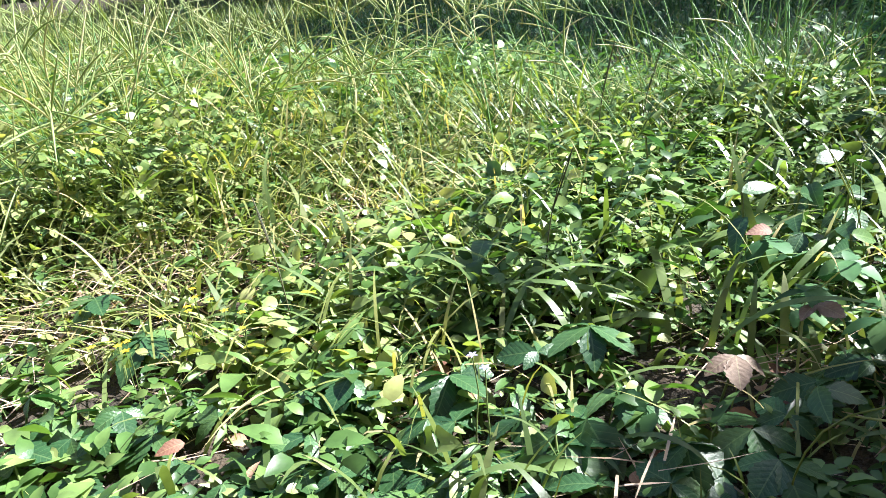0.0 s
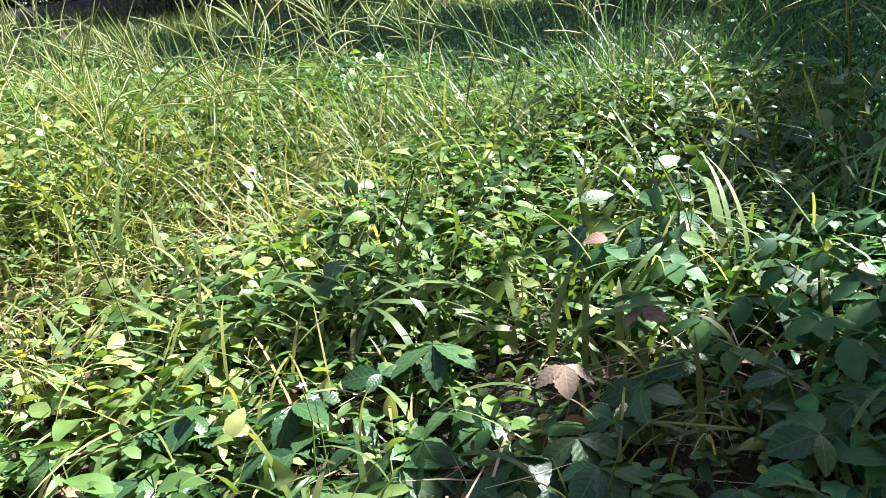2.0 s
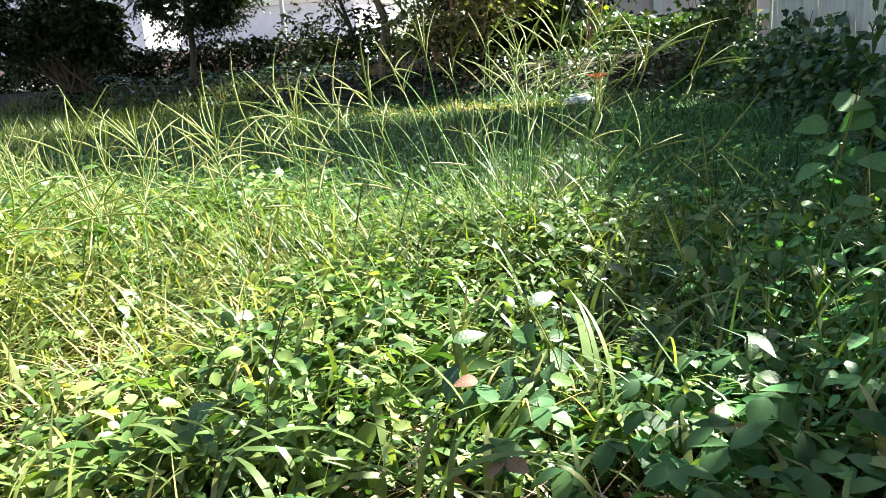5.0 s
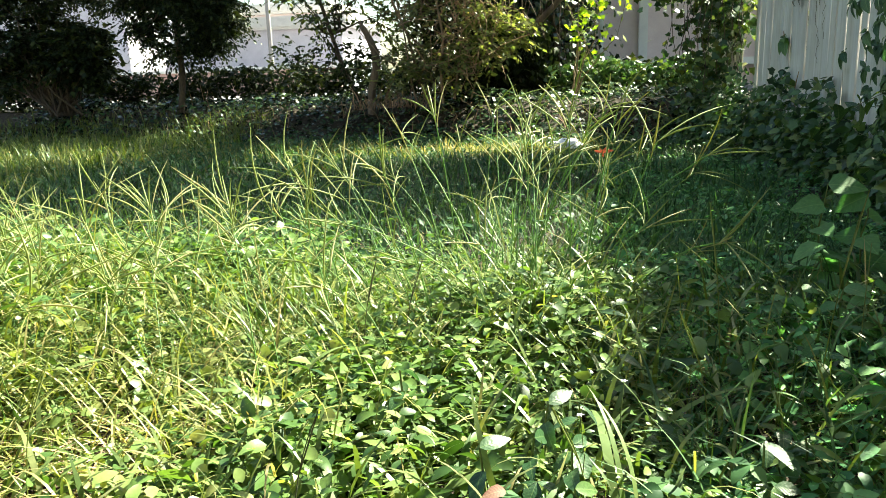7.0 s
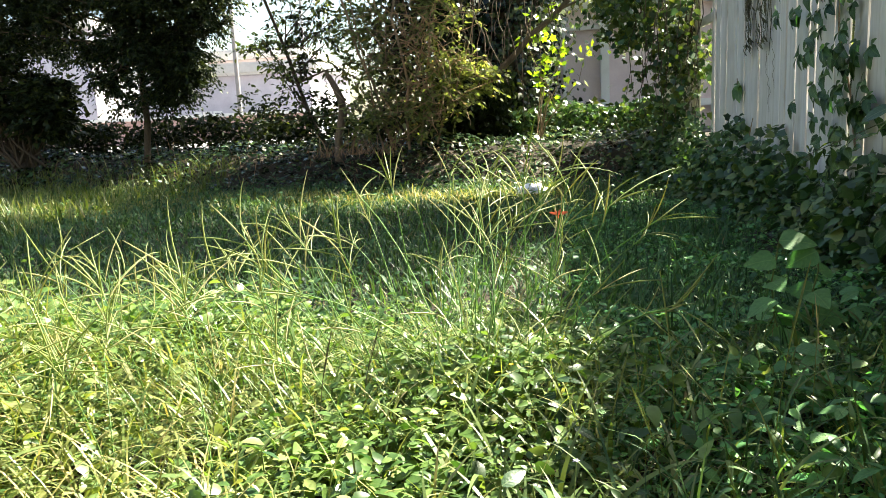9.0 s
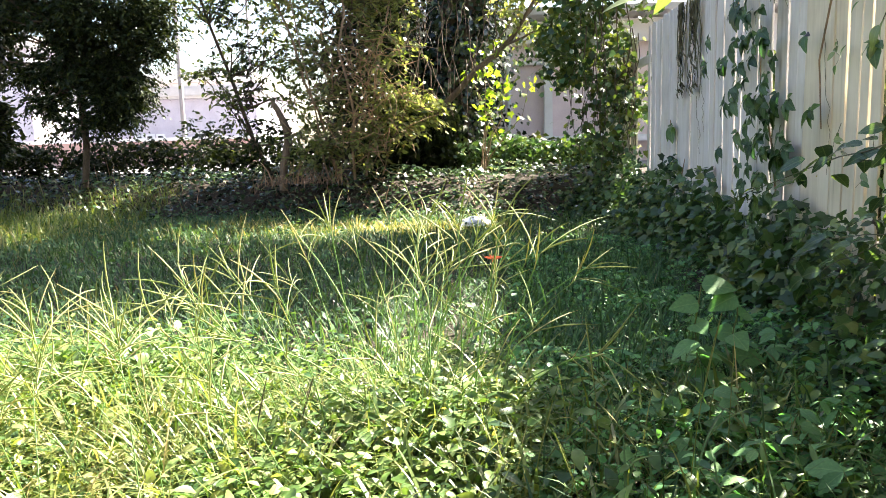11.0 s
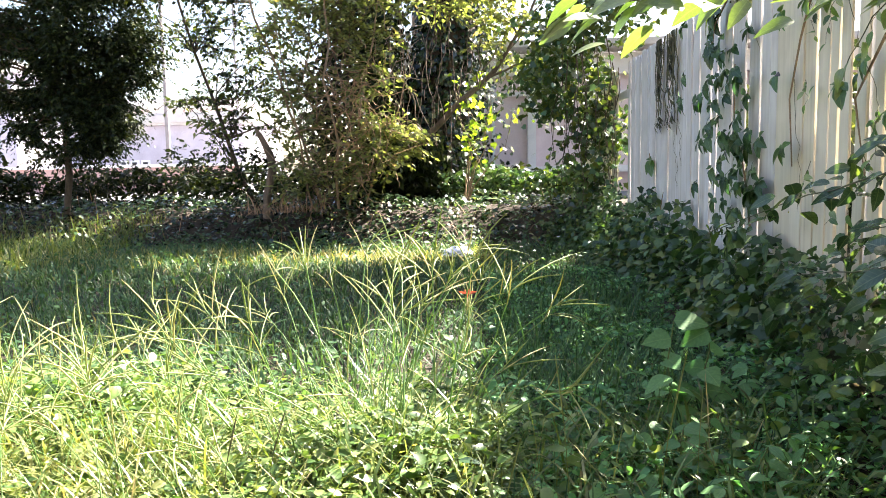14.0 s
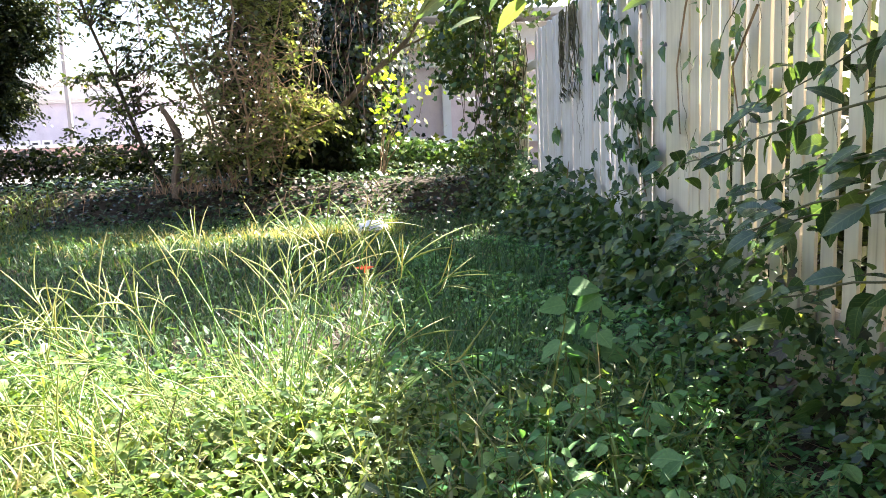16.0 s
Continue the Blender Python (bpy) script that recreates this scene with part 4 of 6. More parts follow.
def fence_ivy_bank():
    """Ivy heaped against the foot of the fence; the leaves nearest the camera are parts of their own."""
    base = (1.3, 2.6, 0.1)
    b = thing("ivy", base, "dark ivy heaped against the foot of the white fence", "ivy")
    n = 8600
    y = 1.25 + 7.95 * rng.uniform(0, 1, n) ** 1.15
    q = rng.uniform(0, 1, n)
    foot = np.interp(y, (1, 3, 5, 6.5, 8, 9.2), (1.36, 1.38, 1.42, 1.34, 1.08, 0.9)) + 0.04 * np.sin(1.7 * y) + 0.04 * np.sin(4.3 * y)
    x = foot + (1.60 - foot) * q
    rise = (np.interp(y, (2, 3.2, 4.8, 8), (0.42, 0.4, 0.44, 0.58)) + 0.07 * np.sin(2.3 * y + 0.6) + 0.06 * np.sin(5.2 * y)) * smooth01(q * 1.15)
    z = lie(x, y) + rise * rng.uniform(0.2, 1.08, n) + 0.05 * rng.uniform(0, 1, n)
    hollow = (y < 2.75) & (z - lie(x, y) < 0.06)
    x, y, z = x[~hollow], y[~hollow], z[~hollow]
    n = len(x)
    tip, up = tilted(n, 80)
    up = unit(up + np.array((-0.6, -0.25, 0.0)))
    tip = unit(tip + np.array((-0.25, 0, -0.35)))
    P = np.stack([x, y, z], 1)
    near = (y < 3.2)
    idx = np.flatnonzero(near)
    chosen = idx[:280]
    rest = np.setdiff1d(np.arange(n), chosen)
    half = rng.uniform(0, 1, len(rest)) < 0.55
    a, c = rest[half], rest[~half]
    fine = np.where(P[:, 1] < 3.2, 0.65, 1.0)
    v, f = joined([place_leaves(LEAF_IVY, rel(P[a], base), tip[a], up[a], fine[a] * (0.035 + 0.07 * rng.uniform(0, 1, len(a)) ** 1.5)), place_leaves(LEAF_MID, rel(P[c], base), tip[c], up[c], fine[c] * (0.03 + 0.06 * rng.uniform(0, 1, len(c)) ** 1.5))])
    mesh_object("leaves", raw_mesh("leaves", v, f), IVY, b)["kind"] = "stuff"
    me = raw_mesh("leaf", *lobed(5, 0.3, 0.45, 3))
    for i in chosen:
        t = Vector(tip[i])
        s = t.cross(Vector(up[i])).normalized()
        nn = s.cross(t)
        m = Matrix((s, t, nn)).transposed().to_4x4()
        m.translation = Vector(P[i] - np.array(base)) + nn * 0.012
        mesh_object("leaf", me, IVY_NEAR, b, m=m @ Matrix.Scale(0.045 + 0.045 * rng.uniform() ** 1.3, 4))


fence_ivy_bank()


def fence_vine_mass():
    """The heavy vine that hangs over the fence's far end."""
    base = (1.35, 8.4, 0.3)
    vn = thing("vine", base, "thick green vine hanging over the far end of the fence", "vine")
    pts, mid = clump_points((((1.1, 8.35, 2.0), (0.55, 0.75, 0.65), 0.5), ((1.5, 8.2, 1.3), (0.25, 0.65, 0.6), 0.2), ((1.35, 7.9, 2.5), (0.8, 0.8, 0.5), 0.3), ((1.3, 8.7, 0.9), (0.3, 0.5, 0.5), 0.08)), 165, 21, 0.11, 0.25)
    keep = (pts[:, 1] > 7.45) | (pts[:, 2] > 2.0)
    # every other leaf takes the CROWN tone as a shaded copy
    foliage("leaves", rel(pts[keep][::2], base), 0.08, LEAF_IVY, IVY, vn, 0.7, 70)
    foliage("shade_toned_leaves", rel(pts[keep][1::2], base), 0.08, LEAF_IVY, CROWN, vn, 0.7, 70)
    lines = []
    for k in range(26):
        a = (rng.uniform(1.0, 1.62), rng.uniform(7.6, 9.0), rng.uniform(1.7, 2.4))
        lines.append((rel(path_between(a, (a[0] + rng.uniform(-0.1, 0.1), a[1] + rng.uniform(-0.1, 0.1), rng.uniform(0.5, 1.2)), 6, 0.03), base), 0.006, 0.003))
    limbs("stem", lines, BARK, vn, 5)


fence_vine_mass()


def leaf_matrix(p, tip, up, size):
    t = Vector(tip).normalized()
    s = t.cross(Vector(up)).normalized()
    m = Matrix((s, t, s.cross(t))).transposed().to_4x4()
    m.translation = Vector(p)
    return m @ Matrix.Scale(size, 4)


BROAD = raw_mesh("broad_leaf", *ovate(10, 0.43, 0.2, 0.25, 0.03, 0.4))
BROAD_B = raw_mesh("broad_leaf_drooping", *ovate(10, 0.48, 0.24, 0.42, 0.03, 0.38))
HEART = raw_mesh("heart_leaf", *ovate(8, 0.82, 0.12, 0.25, 0.03, 0.3))
SMALLV = raw_mesh("vine_leaflet", *ovate(6, 0.5, 0.2, 0.35, 0.05, 0.42))


def leafy_branch(name, line, leaves, size, label, category, mat, group="", hang=0.3, stem=0.004, face=(0, 0, 1)):
    """A branch with big leaves in rows along it, each leaf a part."""
    p = np.asarray(line, float)
    base = p[0]
    b = thing(name, tuple(base), label, category, group)
    u = np.linspace(0, len(p) - 1, 14)
    i = np.minimum(u.astype(int), len(p) - 2)
    fine = p[i] + (p[i + 1] - p[i]) * (u - i)[:, None] + rng.normal(0, 0.004, (14, 3))
    limbs("stem", [(rel(fine, base), stem, stem * 0.35)], DARKSTALK, b, 6, "thin dark woody stem")
    for k in range(leaves):
        w = (k + rng.uniform(0.2, 0.8)) / leaves * (len(p) - 1)
        j = min(int(w), len(p) - 2)
        q = p[j] + (p[j + 1] - p[j]) * (w - j)
        along = unit(p[j + 1] - p[j])
        side = unit(np.cross(along, (0, 0, 1))) * (1 if k % 2 else -1)
        q = q + rng.normal(0, 0.035, 3)
        tip = along * rng.uniform(0.3, 1.2) + side * rng.uniform(0.3, 0.9) + np.array((0, 0, -rng.uniform(0.0, 1.0) * hang * 2)) + rng.normal(0, 0.3, 3)
        up = np.array(face, float) + side * rng.uniform(0, 0.6) + rng.normal(0, 0.35, 3)
        mesh_object("leaf", BROAD if rng.uniform() < 0.55 else BROAD_B, mat, b, m=leaf_matrix(q - base, tip, up, size * rng.uniform(0.7, 1.15)))
    mesh_object("leaf", BROAD, mat, b, m=leaf_matrix(p[-1] - base, unit(p[-1] - p[-2]) + np.array((0, 0, -0.2)), (0, 0, 1), size))
    return b


def shrub_branches():
    g = "shrub branches before the fence"
    lab = "shrub branch with large glossy pointed green leaves before the fence"
    leafy_branch("shrub_branch", [(1.5, 1.2, 1.12), (1.42, 2.13, 0.98), (1.42, 2.5, 0.91), (1.42, 3.02, 0.82), (1.42, 3.83, 0.66), (1.40, 4.6, 0.46)], 60, 0.11, lab, "branch", SHRUB, g, hang=0.14, face=(-0.3, -0.4, 1))
    leafy_branch("shrub_branch", [(1.48, 1.3, 0.92), (1.36, 1.95, 0.77), (1.36, 2.23, 0.66), (1.36, 2.67, 0.52), (1.36, 2.97, 0.37)], 44, 0.11, lab, "branch", SHRUB, g, hang=0.14, face=(-0.3, -0.4, 1))
    leafy_branch("shrub_branch", [(1.5, 1.3, 0.66), (1.4, 1.7, 0.62), (1.36, 2.0, 0.52), (1.33, 2.3, 0.4)], 28, 0.105, lab, "branch", SHRUB, g, hang=0.14, face=(-0.2, -0.4, 1))
    leafy_branch("shrub_branch", [(1.58, 1.3, 1.3), (1.52, 1.8, 1.2), (1.5, 2.2, 1.1), (1.48, 2.6, 1.0)], 32, 0.105, lab, "branch", SHRUB, g, hang=0.14, face=(-0.3, -0.3, 1))
    leafy_branch("shrub_branch", [(1.55, 1.6, 0.95), (1.5, 1.9, 0.9), (1.48, 2.3, 0.8), (1.5, 2.7, 0.72)], 40, 0.11, lab, "branch", SHRUB, g, hang=0.14, face=(-0.3, -0.4, 1))
    leafy_branch("shrub_branch", [(1.58, 1.5, 0.8), (1.46, 2.0, 0.74), (1.44, 2.5, 0.62), (1.46, 3.2, 0.5)], 44, 0.11, lab, "branch", SHRUB, g, hang=0.14, face=(-0.3, -0.4, 1))
    top = "overhanging branch with large sunlit toothed leaves"
    glare = (0.15, -0.4, 1)
    leafy_branch("overhanging_branch", [(1.62, 1.75, 1.35), (1.3, 1.8, 1.355), (1.05, 1.88, 1.37), (0.85, 1.93, 1.375), (0.69, 1.95, 1.38), (0.53, 1.95, 1.36), (0.476, 1.95, 1.345)], 44, 0.105, top, "branch", SUNLEAF, hang=0.1, face=glare)
    leafy_branch("overhanging_branch", [(1.6, 1.9, 1.38), (1.4, 1.85, 1.38), (1.2, 1.85, 1.36), (1.05, 1.83, 1.34)], 16, 0.105, top, "branch", SUNLEAF, hang=0.12, face=glare)
    leafy_branch("overhanging_branch", [(1.6, 2.3, 1.6), (1.56, 2.5, 1.55), (1.52, 2.7, 1.42), (1.5, 2.8, 1.25)], 7, 0.09, top, "branch", SUNLEAF, hang=0.6)


shrub_branches()


def fence_creepers():
    """Climbers on the fence's face: leaves in loose bunches on thin stems."""
    def climber(line, leaves, spread, size, label, mat=IVY_NEAR):
        p = np.asarray(line, float)
        base = p[0]
        c = thing("creeper", tuple(base), label, "creeper", "creepers on the fence")
        limbs("stem", [(rel(p, base), 0.006, 0.003)], TWIG, c, 5)
        for k in range(max(1, leaves // 5)):
            w = rng.uniform(0, 1) * (len(p) - 1)
            j = min(int(w), len(p) - 2)
            q = p[j] + (p[j + 1] - p[j]) * (w - j) + rng.normal(0, 1, 3) * (0.01, spread, spread * 0.7)
            q[0] = min(q[0] - rng.gamma(1.4, 0.05), FX - 0.04)
            turn, nod = rng.uniform(-0.9, 0.9), np.array((-0.9, rng.normal(0, 0.3), rng.uniform(0.3, 0.9)))
            for a in (-1.9, -0.95, 0.0, 0.95, 1.9):
                th = turn + a + rng.normal(0, 0.15)
                tip = np.array((-rng.uniform(0.1, 0.5), math.sin(th), -math.cos(th) * 0.8 - 0.1))
                mesh_object("leaf", SMALLV, mat, c, m=leaf_matrix(q - base, tip, nod + rng.normal(0, 0.2, 3), size * (1.0 if abs(a) < 1.2 else 0.7) * rng.uniform(0.75, 1.15)))
    x = FX - 0.045
    climber([(x, 4.0, 0.62), (x, 4.1, 0.9), (x - 0.03, 4.2, 1.2), (x, 4.3, 1.5)], 430, 0.22, 0.088, "green creeper climbing the white fence boards", CREEPER)
    climber([(x, 4.4, 1.9), (x - 0.04, 4.55, 1.75), (x - 0.04, 4.6, 1.55)], 18, 0.07, 0.14, "dark creeper tips hanging from the fence top", SHRUB)
    climber([(x, 3.3, 1.75), (x, 3.45, 1.5), (x, 3.55, 1.25), (x, 3.5, 0.95)], 22, 0.11, 0.085, "thin creeper with scattered leaves on the fence")
    climber([(x, 6.35, 0.95), (x, 6.4, 1.05)], 5, 0.04, 0.16, "few dark leaves caught in a fence gap")
    climber([(x, 2.75, 1.4), (x, 2.95, 1.2), (x, 2.85, 0.9)], 16, 0.12, 0.09, "thin creeper with scattered leaves on the fence")
    climber([(x, 5.9, 0.45), (x, 6.0, 0.6), (x, 5.9, 0.75)], 14, 0.10, 0.08, "young creeper climbing from the ivy")
    # sprigs that push through the gaps between the near slats
    for k in range(15):
        y, z = rng.uniform(2.1, 3.5), rng.uniform(0.85, 1.7)
        base = np.array((x, y, z))
        sp = thing("sprig", tuple(base), "thin sprig of small leaves pushing through the fence slats", "sprig", "sprigs in the fence")
        line = path_between((0, 0, 0), (-rng.uniform(0.01, 0.06), rng.uniform(-0.14, 0.14), -rng.uniform(0.06, 0.26)), 8, 0.05)
        limbs("stem", [(line, 0.0016, 0.0009)], DARKSTALK, sp, 4)
        for j in range(int(rng.integers(4, 10))):
            tip = (rng.normal(-0.2, 0.3), rng.normal(0, 0.8), rng.normal(-0.5, 0.5))
            mesh_object("leaf", SMALLV, IVY_NEAR if rng.uniform() < 0.6 else SUNLEAF, sp, m=leaf_matrix(line[int(rng.integers(1, 8))], tip, (-0.9, -0.3, 0.5) + rng.normal(0, 0.3, 3), rng.uniform(0.025, 0.06)))
    # the dry vine: dark hanging strands
    base = (x, 5.95, 1.9)
    d = thing("dry_vine", base, "dark withered vine strands hanging down the fence", "vine")
    lines = []
    for k in range(26):
        y0 = (5.68 if k % 2 else 6.08) + rng.normal(0, 0.06)
        z1 = rng.uniform(1.15, 1.6)
        lines.append((rel(path_between((x, y0, 1.92), (x + rng.uniform(-0.01, 0.01), y0 + rng.normal(0, 0.05), z1), 7, 0.014), base), 0.006, 0.002))
    limbs("strand", lines, DARKSTALK, d, 4)
    n = 260
    yy = np.where(rng.uniform(0, 1, n) < 0.5, 5.7, 6.06) + rng.normal(0, 0.055, n)
    pts = np.stack([np.full(n, x - 0.012), yy, rng.uniform(1.25, 1.92, n)], 1)
    tip = np.stack([rng.normal(0, 0.2, n), rng.normal(0, 0.4, n), -np.ones(n)], 1)
    v, f = place_leaves(LEAF_SMALL, rel(pts, base), tip, np.tile((-1.0, 0.2, 0.1), (n, 1)), rng.uniform(0.025, 0.08, n))
    mesh_object("withered_leaves", raw_mesh("withered_leaves", v, f), DARKSTALK, d)["kind"] = "stuff"
    # long curling tendrils
    base = (x, 5.4, 1.3)
    t = thing("tendril", base, "thin brown tendrils curling over the fence boards", "vine")
    lines = []
    for a, b in (((5.55, 1.5), (5.35, 0.95)), ((5.6, 1.2), (5.45, 0.8)), ((4.25, 1.9), (3.9, 1.5)), ((3.05, 1.6), (2.75, 1.15)), ((2.6, 1.5), (2.5, 0.9)), ((2.35, 1.4), (2.2, 0.9)), ((3.5, 1.4), (3.4, 0.8))):
        lines.append((rel(path_between((x, *a), (x - 0.01, *b), 14, 0.014), base), 0.0016, 0.001))
    limbs("strand", lines, DARKSTALK, t, 4)


fence_creepers()


def fence_top_creeper():
    """Leaves added over the top of the near boards, mostly above view, to fray the edge of the fence's shadow."""
    base = (FX, 3.0, FTOP)
    c = thing("creeper", base, "loose leafy creeper added over the fence top to fray its shadow", "creeper", "creepers on the fence")
    n = 34
    mid = np.stack([FX + rng.normal(0, 0.07, n), rng.uniform(2.9, 4.6, n), FTOP + 0.01 + rng.gamma(1.2, 0.07, n)], 1)
    pts = np.repeat(mid, 16, 0) + rng.normal(0, 0.06, (n * 16, 3))
    pts[:, 2] = np.maximum(pts[:, 2], FTOP - 0.03)
    limbs("stem", [(rel(path_between((FX, q[1] + rng.normal(0, 0.15), FTOP), q, 5, 0.05), base), 0.004, 0.002) for q in mid], TWIG, c, 4)
    foliage("leaves", rel(pts, base), 0.09, LEAF_MID, CROWN, c, 0.3, 80)


fence_top_creeper()


def behind_fence():
    """Growth behind the fence: shrubs seen through the gaps, and a tree added with its crown out of view to shade the
    near ground.
    """
    base = (2.6, 2.4, 0.1)
    s = thing("tree", base, "leafy tree added behind the white fence to shade the near ground", "tree")
    lines = [(rel(path_between((2.6, 2.4, 0.1), (2.6, 2.4, 2.6), 6, 0.03), base), 0.05, 0.03)]
    # crown blobs set above view to cast shade and block sky
    pts, mid = clump_points((((2.87, 2.47, 3.05), (0.74, 0.66, 0.5), 1.7), ((2.6, 1.2, 3.0), (0.9, 1.0, 0.7), 0.9), ((2.6, -0.6, 3.0), (1.0, 1.2, 0.9), 0.9), ((1.0, -1.0, 3.3), (1.6, 1.2, 0.7), 0.7)), 400, 22, 0.11, 0.1)
    for q in mid[::6]:
        lines.append((rel(path_between((2.6, 2.4, 2.3), q, 5, 0.05), base), 0.015, 0.004))
    limbs("trunk", lines, BARK, s, 6)
    foliage("crown", rel(pts, base), 0.12, LEAF_MID, CROWN, s)
    b = thing("hedge", (2.4, 4, 0.1), "shrubs behind the fence boards, leaves in sunlit and shaded tones", "hedge")
    n = 7000
    p = np.stack([2.45 + rng.normal(0, 0.2, n), rng.uniform(0.5, 8.5, n), 0.15 + 1.4 * rng.uniform(0, 1, n)], 1)
    keep = np.sin(4 * p[:, 1] + 3 * p[:, 2]) + rng.normal(0, 0.6, n) > -0.2
    p = p[keep]
    n = 3400
    q = np.stack([1.98 + rng.normal(0, 0.08, n), rng.uniform(1.6, 4.0, n), rng.uniform(0.2, 1.3, n)], 1)
    keep = (np.sin(5 * q[:, 1] + 2 * q[:, 2]) + np.sin(7 * q[:, 2] - 3 * q[:, 1]) + rng.normal(0, 0.5, n) > 0.0)
    p = np.concatenate([p, q[keep]])
    # a third in the bright BUSH tone as sunlit, the rest DARK as shade
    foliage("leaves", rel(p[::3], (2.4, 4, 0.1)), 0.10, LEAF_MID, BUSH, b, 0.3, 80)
    foliage("shade_toned_leaves", rel(np.delete(p, np.s_[::3], 0), (2.4, 4, 0.1)), 0.12, LEAF_MID, DARK, b, 0.3, 80)


behind_fence()


# ---- the near ground ----
def scatter(n, x0, x1, y0, y1):
    x, y = rng.uniform(x0, x1, n), rng.uniform(y0, y1, n)
    return x, y


def lawn():
    """Shorter shaded turf from the weeds to the bank."""
    n = 105000
    x, y = scatter(n, -10.5, 1.25, 2.0, 9.9)
    keep = (y < bank_foot(x) + 0.1) & (rng.uniform(0, 1, n) < np.interp(y, (2.6, 5, 10), (1, 0.85, 0.6)) * np.interp(x, (-10, -5), (0.4, 1)))
    x, y = x[keep], y[keep]
    n = len(x)
    tall = 0.6 + 0.5 * np.sin(1.3 * x + 0.8 * y) * np.sin(1.7 * y - 0.5 * x) + rng.normal(0, 0.2, n)
    h = 0.09 + 0.08 * np.clip(tall, 0, 2) * rng.uniform(0.6, 1.4, n)
    v, f = blades(np.stack([x, y, lie(x, y) - 0.005], 1), h, rng.uniform(0.006, 0.013, n), rng.uniform(0, 1.0, n), rng.uniform(0.3, 1.7, n), rng.uniform(0, 2 * np.pi, n), 2)
    stuff("lawn_grass", v, f, LAWN, "uneven green lawn grass in the shade", "grass")
    n = 42000
    x, y = scatter(n, -15, -4.2, 0.0, 10.4)
    v, f = blades(np.stack([x, y, lie(x, y)], 1), rng.uniform(0.14, 0.34, n), rng.uniform(0.006, 0.013, n), rng.uniform(0, 0.9, n), rng.uniform(0.2, 1.5, n), rng.uniform(0, 2 * np.pi, n), 3)
    stuff("rough_grass", v, f, GRASS, "rough tall grass at the side of the yard", "grass")
    # dry grass, coloured pale to stand for the sunlit strip
    n = 9500
    x = rng.uniform(-7.0, 0.3, n)
    y = 7.85 + 0.12 * np.sin(1.9 * x) + rng.normal(0, 0.3, n) * np.interp(x, (-4, 0), (1.2, 0.7))
    keep = rng.uniform(0, 1, n) < 0.65 + 0.5 * np.sin(3.1 * x + 1.0) * np.sin(1.3 * x + 4 * y)
    x, y = x[keep], y[keep]
    n = len(x)
    v, f = blades(np.stack([x, y, lie(x, y)], 1), rng.uniform(0.08, 0.2, n), rng.uniform(0.006, 0.012, n), rng.uniform(0.2, 1.3, n), rng.uniform(0.2, 1.5, n), rng.uniform(0, 2 * np.pi, n), 3)
    stuff("sun_strip_grass", v, f, MATTED, "pale dry grass that brightens the sunlit strip along the lawn's far edge", "grass")
    n = 9000
    x, y = scatter(n, -6.5, 1.3, 2.4, 9.6)
    tip, up = tilted(n, 50)
    v, f = place_leaves(LEAF_SMALL, np.stack([x, y, lie(x, y) + rng.uniform(0.03, 0.16, n)], 1), tip, up, rng.uniform(0.02, 0.055, n))
    stuff("lawn_weeds", v, f, LAWNWEED, "small broad-leaved weeds in the lawn", "weeds")


lawn()


def sward(x, y):
    """How high the growth stands: low over the creepers close by, high in the grass beyond, with two flattened straw patches."""
    x, y = np.asarray(x, float), np.asarray(y, float)
    left = smooth01((-0.7 - x) / 0.6)
    h = 0.07 + 0.10 * smooth01((y - 0.85) / 0.5) + 0.15 * left * smooth01((y - 0.8) / 0.5) + 0.07 * np.exp(-((x + 0.1) ** 2 / 0.3 + (y - 2.15) ** 2 / 0.12))
    h = h * (1 - 0.4 * smooth01((y - 2.5) / 0.5) * smooth01((x + 2.6) / 0.8))
    for cx, cy, r in STRAW_PATCHES:
        h = h * (1 - 0.6 * np.exp(-((x - cx) ** 2 + (y - cy) ** 2) / (r * r)))
    return h * (0.9 + 0.3 * np.sin(2.2 * x + 0.5) * np.sin(3.3 * y + 1))


STRAW_PATCHES = ((-0.86, 1.42, 0.26), (-1.15, 1.0, 0.3), (0.02, 0.92, 0.06), (-0.1, 0.70, 0.06), (-0.42, 0.88, 0.05), (0.22, 1.02, 0.06))


def strawy(x, y):
    return sum(np.exp(-((x - cx) ** 2 + (y - cy) ** 2) / (r * r)) for cx, cy, r in STRAW_PATCHES)


def patchy(x, y, k=1.0, phase=0.0):
    """Clumps and gaps, about -1 to 1."""
    return 0.5 * np.sin(k * 9.1 * x + k * 4.3 * y + phase) * np.sin(k * 7.7 * y - k * 5.2 * x + 2 * phase) + 0.5 * np.sin(k * 17 * x - k * 6 * y + 1.3 + phase) * np.sin(k * 15 * y + k * 8 * x)


